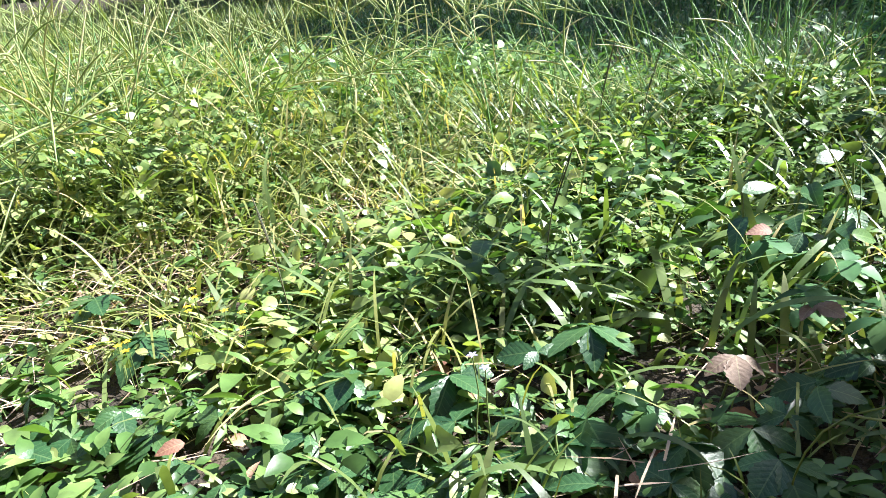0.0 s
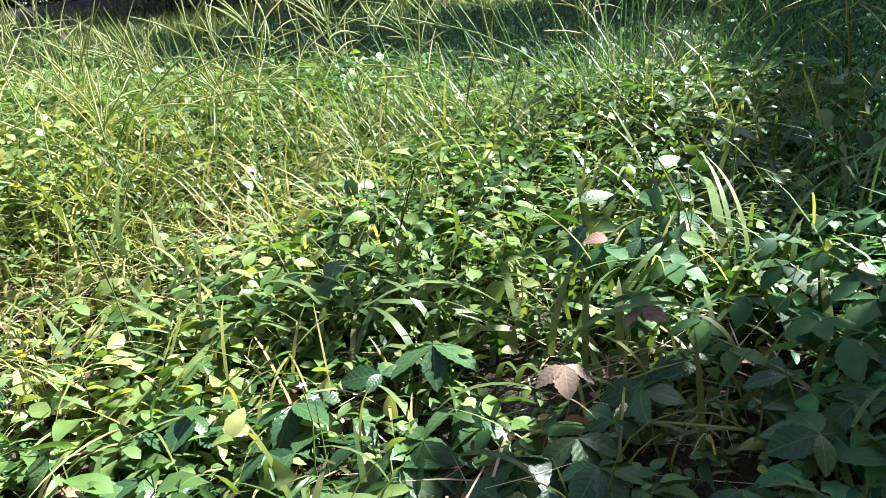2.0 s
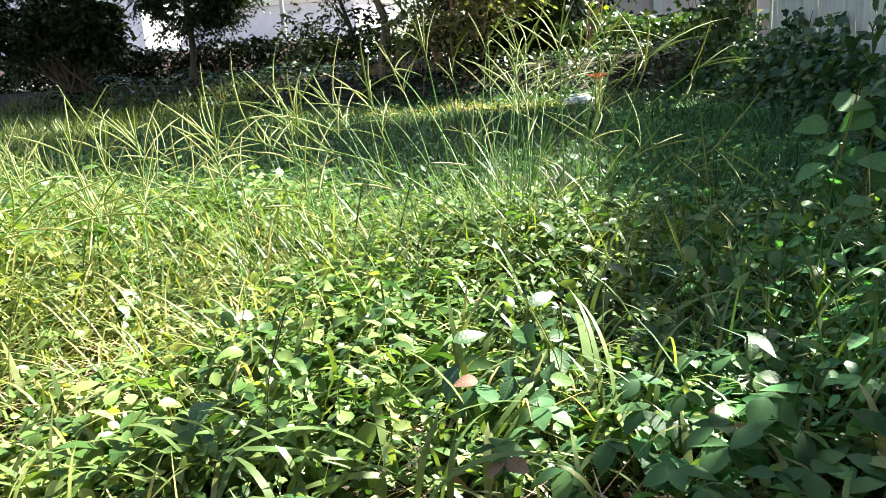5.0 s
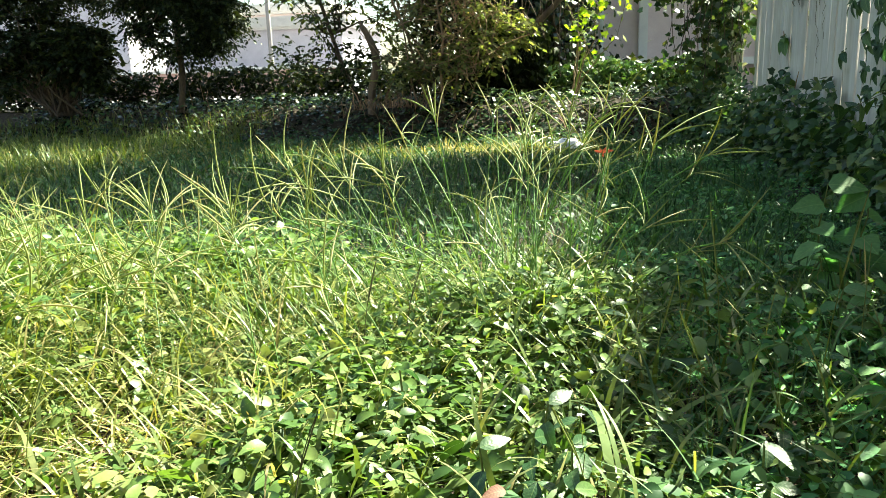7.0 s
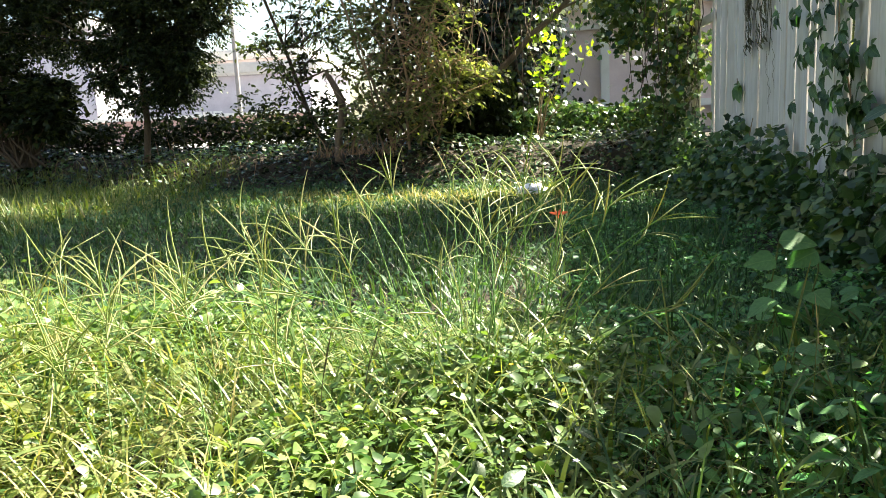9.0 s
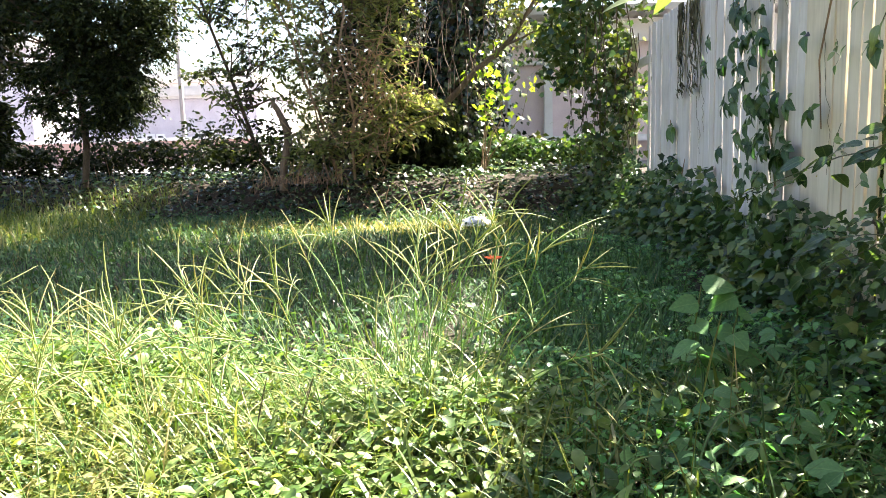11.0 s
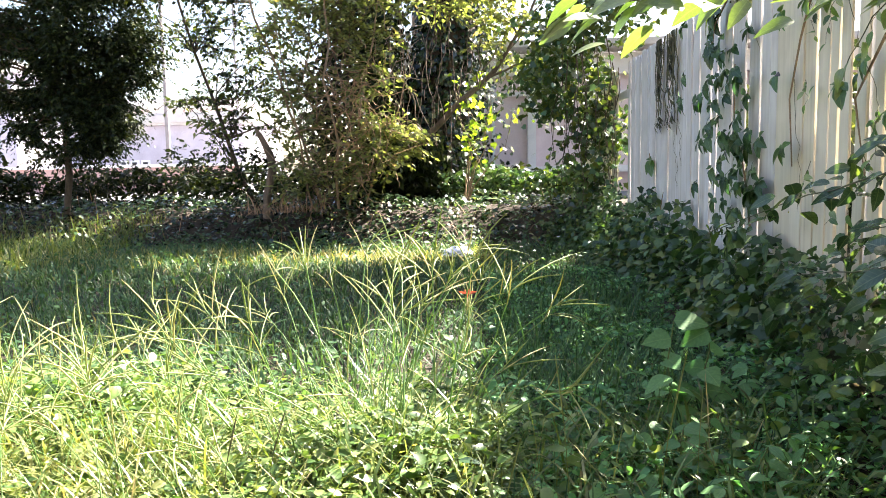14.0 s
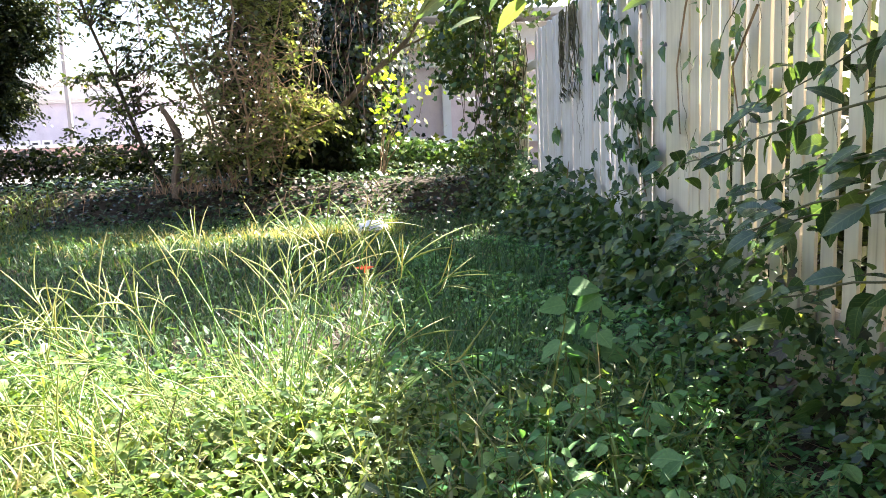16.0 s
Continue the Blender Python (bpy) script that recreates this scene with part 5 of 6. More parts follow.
def near_weeds():
    """The knee-high tangle before the camera: small ovate leaves at many heights, grass between."""
    n = 10500
    x, y = scatter(n, -3.4, 1.55, 0.3, 3.3)
    dens = 0.62 + 0.5 * patchy(x, y, 0.55) + 0.2 * smooth01((x + 0.8) / 0.9)
    dens *= 1 - 0.75 * np.clip(strawy(x, y), 0, 1)
    dens *= np.where(y < 0.95, 0.4, 1) * np.where((x > 0.35) & (y > 1.2), 0.06, 1)
    keep = rng.uniform(0, 1.05, n) < dens
    x, y = x[keep], y[keep]
    n = len(x)
    tall = sward(x, y) * rng.uniform(0.45, 1.1, n)
    own = 0.017 + 0.040 * np.clip(0.5 + 0.4 * np.sin(4.1 * x - 2.0 * y) + rng.normal(0, 0.3, n), 0, 1.3) ** 1.4
    az0, lean_az, lean = rng.uniform(0, 2 * np.pi, n), rng.uniform(0, 2 * np.pi, n), rng.uniform(0, 0.7, n)
    pos, tip, up, size = [], [], [], []
    for level in range(5):
        for side in (0, 1):
            hz = tall * (0.22 + 0.2 * level) + rng.normal(0, 0.006, n)
            a = az0 + level * 1.45 + side * np.pi + rng.normal(0, 0.35, n)
            out = np.stack([np.cos(a), np.sin(a), np.zeros(n)], 1)
            pos.append(np.stack([x + lean * hz * np.cos(lean_az), y + lean * hz * np.sin(lean_az), lie(x, y) + hz], 1) + out * (own * 0.35)[:, None])
            rise = rng.uniform(-0.6, 0.5, n) + 0.12 * level
            tip.append(out + np.stack([np.zeros(n), np.zeros(n), rise], 1))
            up.append(np.array((0, 0, 1.0)) - out * rise[:, None] + rng.normal(0, 0.4, (n, 3)))
            size.append(own * (1.15 - 0.1 * level) * rng.uniform(0.75, 1.2, n))
    v, f = place_leaves(ovate(4, 0.56, 0.25, 0.35), np.concatenate(pos), np.concatenate(tip), np.concatenate(up), np.concatenate(size))
    stuff("weeds", v, f, WEED, "tangle of small leafy green weeds in the sun", "weeds")
    n = 3600
    x, y = scatter(n, -2.4, 1.5, 0.5, 3.2)
    keep = rng.uniform(0, 1, n) < (0.55 + 0.5 * patchy(x, y, 0.4, 2.0)) * np.interp(y, (0.85, 1.15), (0.3, 1.0))
    x, y = x[keep], y[keep]
    n = len(x)
    h = sward(x, y) * rng.uniform(0.2, 1.05, n)
    tip, up = tilted(n, 70)
    v, f = place_leaves(ovate(6, 0.56, 0.2, 0.35, 0.06), np.stack([x, y, lie(x, y) + h], 1), tip, up, 0.028 + 0.042 * rng.uniform(0, 1, n) ** 1.6)
    stuff("broad_weeds", v, f, WEED, "broader green weed leaves above the tangle", "weeds")
    n = 9500
    x, y = scatter(n, -2.3, 0.25, 0.75, 2.2)
    keep = rng.uniform(0, 1, n) < np.interp(y, (1.45, 1.8), (1.0, 0.35)) * (0.15 + 0.65 * smooth01((-0.1 - x) / 0.6)) * (0.7 + 0.7 * patchy(x, y, 0.5, 6.0)) * (1 - 0.5 * np.clip(strawy(x, y), 0, 1))
    x, y = x[keep], y[keep]
    n = len(x)
    tip, up = tilted(n, 62)
    v, f = place_leaves(ovate(6, 0.64, 0.16, 0.35, 0.05, 0.48), np.stack([x, y, lie(x, y) + sward(x, y) * rng.uniform(0.4, 1.12, n)], 1), tip, up, 0.017 + 0.032 * rng.uniform(0, 1, n) ** 1.5)
    stuff("pale_weeds", v, f, PALEWEED, "pale yellow-green rounded weed leaves in the sun", "weeds")
    n = 3200
    x, y = scatter(n, -3.0, 1.4, 0.45, 2.9)
    h = sward(x, y) * rng.uniform(0.1, 1.0, n)
    tip, up = tilted(n, 70)
    tip = unit(tip + np.array((0, 0, 0.35)))
    v, f = place_leaves(ovate(4, 0.22, 0.3, 0.45), np.stack([x, y, lie(x, y) + h], 1), tip, up, rng.uniform(0.03, 0.075, n))
    stuff("narrow_weeds", v, f, WEED, "narrow pointed green weed leaves in the sun", "weeds")
    n = 900
    x, y = scatter(n, -3.2, 0.6, 0.55, 2.9)
    v, f = blades(np.stack([x, y, lie(x, y)], 1), sward(x, y) * rng.uniform(0.9, 1.9, n), rng.uniform(0.0016, 0.003, n), rng.uniform(0.1, 1.2, n), rng.uniform(-0.3, 0.7, n), rng.uniform(0, 2 * np.pi, n), 4)
    stuff("thin_stems", v, f, GRASS, "thin pale stems criss-crossing the weeds", "weeds")
    # grass: thick and high on the open side, thin among the broad leaves
    n = 52000
    x, y = scatter(n, -5.2, 1.2, 0.45, 2.9)
    left = smooth01((-x - 0.45) / 0.8) * smooth01((y - 0.75) / 0.5)
    ridge = np.exp(-((y - 2.2) / 0.35) ** 2) * smooth01((0.5 - x) / 0.3)
    keep = rng.uniform(0, 1, n) < (0.10 + 0.62 * np.maximum(left * np.interp(y, (1.3, 1.7, 2.3), (0.5, 0.65, 0.6)), 0.5 * ridge)) * (0.75 + 0.5 * patchy(x, y, 0.6, 1.0)) * (1 - 0.7 * np.clip(strawy(x, y), 0, 1))
    x, y, left = x[keep], y[keep], left[keep]
    n = len(x)
    h = sward(x, y) * rng.uniform(0.8, 1.75, n) + 0.03
    v, f = blades(np.stack([x, y, lie(x, y) - 0.005], 1), h, rng.uniform(0.003, 0.0085, n), rng.uniform(0.05, 1.15, n), rng.uniform(0.3, 2.1, n), rng.uniform(0, 2 * np.pi, n), 5)
    stuff("tall_grass", v, f, GRASS, "tall sunlit green grass among the weeds", "grass")
    n = 3400
    x, y = scatter(n, -3.2, 1.2, 0.5, 2.7)
    keep = rng.uniform(0, 1, n) < np.where(x < 0.2, 1.0, 0.5) * np.where(y < 0.9, 0.3, 1.0)
    x, y = x[keep], y[keep]
    n = len(x)
    v, f = blades(np.stack([x, y, lie(x, y) + rng.uniform(0, 0.06, n)], 1), 0.08 + sward(x, y) * rng.uniform(0.5, 1.2, n), rng.uniform(0.006, 0.014, n), rng.uniform(0.1, 1.1, n), rng.uniform(0.5, 1.9, n), rng.uniform(0, 2 * np.pi, n), 6)
    stuff("broad_grass", v, f, BLADE, "broad arching grass blades among the weeds", "grass")
    n = 8500
    x, y = scatter(n, -3.6, 0.35, 0.75, 2.4)
    keep = rng.uniform(0, 1, n) < (0.1 + 0.6 * smooth01((-0.1 - x) / 0.8) + 0.5 * np.clip(strawy(x, y), 0, 1)) * (0.7 + 0.6 * patchy(x, y, 0.45, 3.0))
    x, y = x[keep], y[keep]
    n = len(x)
    v, f = blades(np.stack([x, y, lie(x, y) + sward(x, y) * rng.uniform(0.3, 0.95, n)], 1), rng.uniform(0.07, 0.24, n), rng.uniform(0.002, 0.006, n), rng.uniform(0.4, 1.3, n), rng.uniform(0.4, 1.9, n), rng.uniform(0, 2 * np.pi, n), 5)
    stuff("matted_grass", v, f, MATTED, "pale matted grass blades lying over the weeds", "grass")
    n = 16000
    x, y = scatter(n, -2.5, 1.55, 0.1, 3.0)
    patch = np.clip(strawy(x, y), 0, 1)
    keep = rng.uniform(0, 1, n) < np.where(y < 0.9, 0.12, 0.25) + patch
    x, y, patch = x[keep], y[keep], patch[keep]
    n = len(x)
    v, f = blades(np.stack([x, y, lie(x, y) + 0.012 + 0.07 * patch * rng.uniform(0, 1, n)], 1), rng.uniform(0.04, 0.17, n), rng.uniform(0.0018, 0.005, n), rng.uniform(1.2, 1.6, n), rng.uniform(-0.2, 0.3, n), rng.uniform(0, 2 * np.pi, n), 2)
    stuff("straw_litter", v, f, STRAW, "dry straw litter lying on the soil", "litter")
    # the shaded strip along the fence, its leaf colour raised to lighten the shade
    n = 23000
    x, y = scatter(n, 0.25, 1.62, 0.75, 6.8)
    lump = 0.5 + 0.3 * np.sin(5.1 * x + 2.3 * y) + 0.2 * np.sin(7.7 * y - 3 * x)
    keep = rng.uniform(0, 1, n) < 0.75 + 0.4 * patchy(x, y, 0.5, 5.0)
    x, y, lump = x[keep], y[keep], lump[keep]
    n = len(x)
    h = 0.02 + np.interp(y, (0.75, 1.3, 3.2, 6.8), (0.10, 0.18, 0.17, 0.10)) * lump * rng.uniform(0.15, 1, n)
    tip, up = tilted(n, 48)
    grow = np.interp(y, (1.1, 3.5, 6.8), (1.0, 0.85, 0.7))
    v, f = place_leaves(ovate(4, 0.56, 0.2, 0.3, 0.05), np.stack([x, y, lie(x, y) + h], 1), tip, up, grow * (0.02 + 0.045 * rng.uniform(0, 1, n) ** 1.8))
    stuff("shade_weeds", v, f, SHADEWEED, "leafy weeds in the shade of the fence, their green brightened to lift it", "weeds")
    n = 2600
    x, y = scatter(n, 0.3, 1.3, 1.2, 5.5)
    v, f = blades(np.stack([x, y, lie(x, y)], 1), rng.uniform(0.12, 0.34, n), rng.uniform(0.003, 0.009, n), rng.uniform(0.05, 0.9, n), rng.uniform(0.2, 1.6, n), rng.uniform(0, 2 * np.pi, n), 4)
    stuff("shade_grass", v, f, LAWNWEED, "loose grass blades among the shaded weeds", "grass")


near_weeds()

TOOTHED = raw_mesh("leaflet", *ovate(14, 0.64, 0.12, 0.2, 0.07, 0.5))
TOOTHED_B = raw_mesh("leaflet_narrow", *ovate(14, 0.52, 0.2, 0.35, 0.08, 0.52))


def creeper_plant(x, y, h, size, turn, leaflets=5, mat=None, label="creeper with toothed green leaflets spreading over the ground"):
    """A creeper's compound leaf on its stalk: three to five toothed leaflets fanned from one point."""
    z = float(lie(x, y))
    base = np.array((x, y, z))
    c = thing("creeper_leaf", tuple(base), label, "creeper", "creeper leaves on the ground")
    lean = np.array((math.cos(turn), math.sin(turn), 0)) * h * 0.5
    top = lean + (0, 0, h)
    limbs("stalk", [(path_between((0, 0, -0.01), top, 5, 0.03), 0.0022, 0.0016)], STALK, c, 5, "thin green stalk")
    fan = {3: (-75, 0, 75), 5: (-120, -58, 0, 58, 120)}[leaflets]
    nod = np.array((rng.normal(0, 0.25), rng.normal(0, 0.25), 0))
    for k, a in enumerate(fan):
        th = turn + radians(a + rng.uniform(-12, 12))
        tip = np.array((math.cos(th), math.sin(th), rng.uniform(-0.4, 0.1)))
        up = np.array((rng.normal(0, 0.18), rng.normal(0, 0.18), 1.0)) + nod + 0.2 * np.array((-math.cos(turn), -math.sin(turn), 0))
        s = size * (1.0 if a == 0 else 0.9 if abs(a) < 80 else 0.65) * rng.uniform(0.85, 1.1)
        mesh_object("leaflet", TOOTHED if k % 2 else TOOTHED_B, mat or CREEPER, c, m=leaf_matrix(top, tip, up, s))


def creepers():
    spots = []
    for k in range(400):
        for _ in range(30):
            x, y = rng.uniform(-1.15, 1.0), rng.uniform(0.38, 1.6)
            w = smooth01((1.02 + 0.3 * x - y) / 0.3) if x < 0.0 else 0.8 * smooth01((1.5 - y) / 0.5)
            if rng.uniform() < w * (0.7 + 0.5 * patchy(x, y, 0.5, 4.0)) * (1 - min(1.0, float(strawy(x, y)))) and all((x - a) ** 2 + (y - b) ** 2 > 0.0016 for a, b in spots):
                spots.append((x, y))
                break
    spots.sort(key=lambda q: q[1])
    far = np.repeat(np.array(spots[270:]), 4, 0)
    m = len(far)
    az = np.repeat(rng.uniform(0, 2 * np.pi, m // 4), 4) + np.tile((-1.2, 0.0, 1.2, 2.6), m // 4)
    out = np.stack([np.cos(az), np.sin(az), rng.uniform(-0.35, 0.15, m)], 1)
    high = np.repeat(rng.uniform(0.05, 0.14, m // 4), 4)
    v, f = place_leaves(ovate(14, 0.6, 0.16, 0.3, 0.07, 0.5), np.stack([far[:, 0], far[:, 1], lie(far[:, 0], far[:, 1]) + high], 1), out, np.array((0, 0, 1.0)) + rng.normal(0, 0.22, (m, 3)), rng.uniform(0.035, 0.062, m))
    stuff("creeper_carpet", v, f, LAWNWEED, "toothed creeper leaves woven through the weeds", "creeper")
    for x, y in spots[:270]:
        s = rng.uniform(0.042, 0.068) if y < 0.7 else rng.uniform(0.05, 0.08)
        creeper_plant(x, y, rng.uniform(0.02, 0.06) + 0.05 * float(smooth01((y - 0.7) / 0.4)), s, rng.uniform(0, 2 * np.pi), 5 if rng.uniform() < 0.6 else 3)
    # creepers farther into the fence's shade get the brightened leaf colour
    for k in range(85):
        y = rng.uniform(0.9, 3.0)
        creeper_plant(rng.uniform(0.7, 1.58), y, rng.uniform(0.08, 0.2), rng.uniform(0.045, 0.08), rng.uniform(0, 6.28), 3, CREEPER if y < 1.35 else SHADELEAF)
    for x, y, h, s in ((0.61, 1.36, 0.12, 0.058), (0.52, 1.45, 0.13, 0.06), (0.68, 1.45, 0.15, 0.065), (0.40, 1.34, 0.10, 0.05), (0.34, 1.25, 0.08, 0.055), (0.45, 1.22, 0.07, 0.055), (0.07, 1.33, 0.13, 0.055), (0.10, 1.42, 0.15, 0.055), (0.75, 1.6, 0.15, 0.09), (0.9, 1.9, 0.16, 0.08), (1.05, 1.7, 0.18, 0.09), (1.15, 2.05, 0.2, 0.08), (1.0, 1.5, 0.15, 0.09)):
        creeper_plant(x, y, h, s, rng.uniform(0, 6.28), 3, SHADELEAF if y > 1.45 and x > 0.6 else CREEPER)
    for x, y, h, s, turn in ((-0.22, 0.98, 0.09, 0.08, -1.3), (-0.17, 0.80, 0.05, 0.085, -1.6), (-0.06, 0.78, 0.05, 0.08, -1.2), (0.03, 0.77, 0.06, 0.075, -1.0), (-0.3, 0.68, 0.04, 0.075, -1.5), (-0.45, 0.66, 0.04, 0.075, -1.7), (-0.38, 0.85, 0.07, 0.07, -1.4), (-0.95, 0.83, 0.06, 0.09, -1.2), (-1.12, 0.9, 0.08, 0.08, -1.5)):
        creeper_plant(x, y, h, s, turn, 5)
    withered = "withered pale brown creeper leaf among the green ones"
    creeper_plant(-0.03, 0.93, 0.1, 0.055, -1.2, 3, WITHERED, withered)
    creeper_plant(0.02, 1.03, 0.13, 0.045, -0.6, 3, WITHERED, withered)


creepers()


def broad_weed(x, y, stem, leaves, size, label, mat=None, hang=0.2, face=(0, 0, 1)):
    """An upright weed: a stem with broad smooth leaves in pairs."""
    z = float(lie(x, y))
    w = thing("weed", (x, y, z), label, "weed", "broad-leaved weeds")
    p = path_between((0, 0, -0.01), (rng.uniform(-0.04, 0.04), rng.uniform(-0.04, 0.04), stem), 6, 0.03)
    limbs("stem", [(p, 0.004, 0.002)], STALK, w, 5, "thin green stem")
    for k in range(leaves):
        u = 0.35 + 0.65 * (k + 1) / leaves
        q = p[min(int(u * 5), 5)]
        a = 2.4 * k + rng.uniform(-0.4, 0.4)
        tip = (math.cos(a), math.sin(a), rng.uniform(-0.3, 0.4) - hang)
        mesh_object("leaf", HEART if mat is SHADELEAF else BROAD if k % 2 else BROAD_B, mat or SHRUB, w, m=leaf_matrix(q, tip, (face[0] + rng.normal(0, 0.25), face[1] + rng.normal(0, 0.25), face[2]), size * rng.uniform(0.75, 1.1)))


big = "tall weed with large smooth green leaves"
broad_weed(0.88, 2.72, 0.40, 6, 0.115, big, SHADELEAF, 0.1, (-0.1, -0.8, 0.7))
broad_weed(1.03, 2.72, 0.37, 5, 0.115, big, SHADELEAF, 0.1, (-0.1, -0.8, 0.7))
broad_weed(0.92, 2.64, 0.22, 5, 0.11, big, SHADELEAF, 0.1, (-0.1, -0.7, 0.8))
broad_weed(-0.44, 1.13, 0.13, 3, 0.085, "low weed with pale broad leaves", CREEPER, face=(0, -0.6, 1))
broad_weed(-0.24, 1.47, 0.22, 4, 0.07, "upright weed with pale green leaves", CREEPER)
broad_weed(0.36, 1.34, 0.14, 5, 0.08, "low weed with pale broad leaves", CREEPER)
for x, y, h in ((0.06, 1.4, 0.2), (0.02, 1.36, 0.17), (0.1, 1.3, 0.19), (-0.02, 1.2, 0.2), (0.12, 1.22, 0.15)):
    broad_weed(x, y, h, 4, 0.065, "upright weed with pale oval leaves held high", CREEPER, 0.0, (-0.2, -0.8, 0.6))
# weeds in the fence's shade get the brightened leaf colour
for k in range(46):
    x, y = rng.uniform(-0.5, 1.0), rng.uniform(1.15, 2.5)
    broad_weed(x, y, rng.uniform(0.10, 0.24), 6, rng.uniform(0.045, 0.075), "weed with small pointed green leaves", CREEPER if x < 0.4 or y < 1.65 else SHADELEAF)


# ---- broad-bladed grass plants ----
LONG_BLADES = []
for k in range(6):
    v, f = blades(np.zeros((1, 3)), np.array((1.0,)), np.array((0.036 + 0.008 * (k % 3),)), np.array((0.3 + 0.13 * k,)), np.array((1.1 + 0.3 * (k % 4),)), np.array((0.0,)), 10)
    LONG_BLADES.append(raw_mesh("long_blade", v, f))


def broad_grass_plant(x, y, n, length, aim=None):
    """A grass plant with a few long broad arching blades, each a part."""
    g = thing("grass_plant", (x, y, float(lie(x, y))), "grass plant with long broad arching pale green blades", "grass", "broad-bladed grass plants")
    for k in range(n):
        a = rng.uniform(0, 360) if aim is None else aim + rng.normal(0, 40)
        s = length * rng.uniform(0.65, 1.15)
        mesh_object("blade", LONG_BLADES[int(rng.integers(0, 6))], BROADBLADE, g, m=pose(rng.normal(0, 0.012), rng.normal(0, 0.012), 0.01 + rng.uniform(0, 0.06), 0, 0, a) @ pose(0, 0, 0, rng.uniform(-25, 25), 0, 0) @ Matrix.Scale(s, 4))


for x, y, n, ln, aim in ((-0.52, 1.3, 3, 0.32, 60), (-0.30, 1.22, 3, 0.30, 190), (-0.15, 1.3, 4, 0.3, 20), (-0.1, 1.1, 4, 0.28, 200), (-0.38, 1.05, 4, 0.24, None), (0.02, 1.18, 4, 0.3, 60), (0.2, 1.25, 4, 0.3, 120),
                         (-0.02, 1.0, 3, 0.22, None), (0.35, 1.2, 3, 0.24, None), (0.3, 0.85, 3, 0.2, 20), (0.5, 0.95, 3, 0.24, 180), (-0.72, 1.2, 3, 0.26, None), (-0.98, 1.2, 4, 0.3, None), (-0.65, 1.0, 3, 0.2, None),
                         (-0.55, 1.6, 4, 0.3, None), (-0.25, 1.75, 4, 0.3, None), (0.0, 1.65, 4, 0.3, None), (0.25, 1.6, 3, 0.26, None), (-0.9, 1.75, 4, 0.3, None), (-1.2, 1.5, 4, 0.32, None), (-1.4, 1.2, 4, 0.3, None), (-0.1, 2.0, 4, 0.34, None),
                         (0.1, 2.1, 4, 0.34, None), (-0.4, 2.0, 4, 0.3, None), (0.6, 1.6, 3, 0.26, None), (0.75, 2.1, 3, 0.24, None), (-0.2, 0.8, 2, 0.2, None), (-0.6, 0.8, 3, 0.18, None), (-1.6, 1.8, 4, 0.34, None), (-0.85, 1.0, 3, 0.2, None)):
    broad_grass_plant(x, y, n, ln, aim)

# ---- goosegrass and other seed stalks ----
HEADS = []
for k in range(8):
    fingers = []
    for j in range(3 + k % 4):
        a = 2.4 * j + rng.uniform(-0.4, 0.4)
        sp = rng.uniform(0.1, 0.85)
        ln = rng.uniform(0.11, 0.24)
        d0 = np.array((math.cos(a) * math.sin(sp), math.sin(a) * math.sin(sp), math.cos(sp)))
        start = np.array((0, 0, -0.02 * (j % 3)))
        out = np.array((math.cos(a), math.sin(a), -0.9)) * rng.uniform(0.08, 0.32)
        pts = [start + d0 * ln * u + out * ln * u * u for u in np.linspace(0, 1, 6)]
        fingers.append(tube(pts, [0.0008, 0.0017, 0.0021, 0.0020, 0.0015, 0.0006], 5))
    HEADS.append(raw_mesh("seed_head", *joined(fingers)))
CULMS = []
for k in range(8):
    lean, bow = 0.15 + 0.15 * k, 0.2 + 0.10 * k
    p, q, a = [], np.zeros(3), lean * 0.4
    for u in np.linspace(0, 1, 7):
        p.append(q.copy())
        a = lean * 0.4 + bow * u
        q = q + np.array((math.sin(a), 0, math.cos(a))) / 6
    CULMS.append((raw_mesh("culm", *tube(np.array(p), np.linspace(0.0036, 0.0024, 7), 5)), p[-1], a))


def goosegrass(x, y, culms, height, spread=1.0, blades_n=22, toward=None):
    """A tuft of goosegrass: flat blades, and wiry culms topped with fingers of seed."""
    z = float(lie(x, y))
    g = thing("grass_tuft", (x, y, z), "sunlit goosegrass tuft with fingered seed heads", "grass", "goosegrass tufts")
    n = blades_n
    v, f = blades(rng.normal(0, 0.05, (n, 3)) * (1, 1, 0), rng.uniform(0.35, 1.0, n) * height, rng.uniform(0.003, 0.0068, n), rng.uniform(0.05, 0.7, n), rng.uniform(0.8, 2.3, n), rng.uniform(0, 2 * np.pi, n), 6)
    mesh_object("leaf_tuft", raw_mesh("leaf_tuft", v, f), GRASS, g)["kind"] = "stuff"
    for k in range(max(2, round(culms * 0.62))):
        me, top, ang = CULMS[min(7, int(rng.integers(0, 8) * spread))]
        s = height * rng.uniform(0.82, 1.28)
        a = rng.uniform(0, 360) if toward is None else toward + rng.normal(0, 50)
        m = pose(rng.normal(0, 0.02), rng.normal(0, 0.02), 0, 0, 0, a) @ Matrix.Diagonal((s, s, s, 1))
        mesh_object("culm", me, CULM, g, m=m)
        tip = m @ Vector(top)
        mesh_object("seed_head", HEADS[int(rng.integers(0, 8))], SEED, g, m=Matrix.Translation(tip) @ pose(0, 0, 0, 0, 0, a) @ pose(0, 0, 0, 0, math.degrees(ang) * 0.8, 0) @ pose(0, 0, 0, 0, 0, rng.uniform(0, 360)) @ Matrix.Scale(rng.uniform(0.8, 1.25), 4))


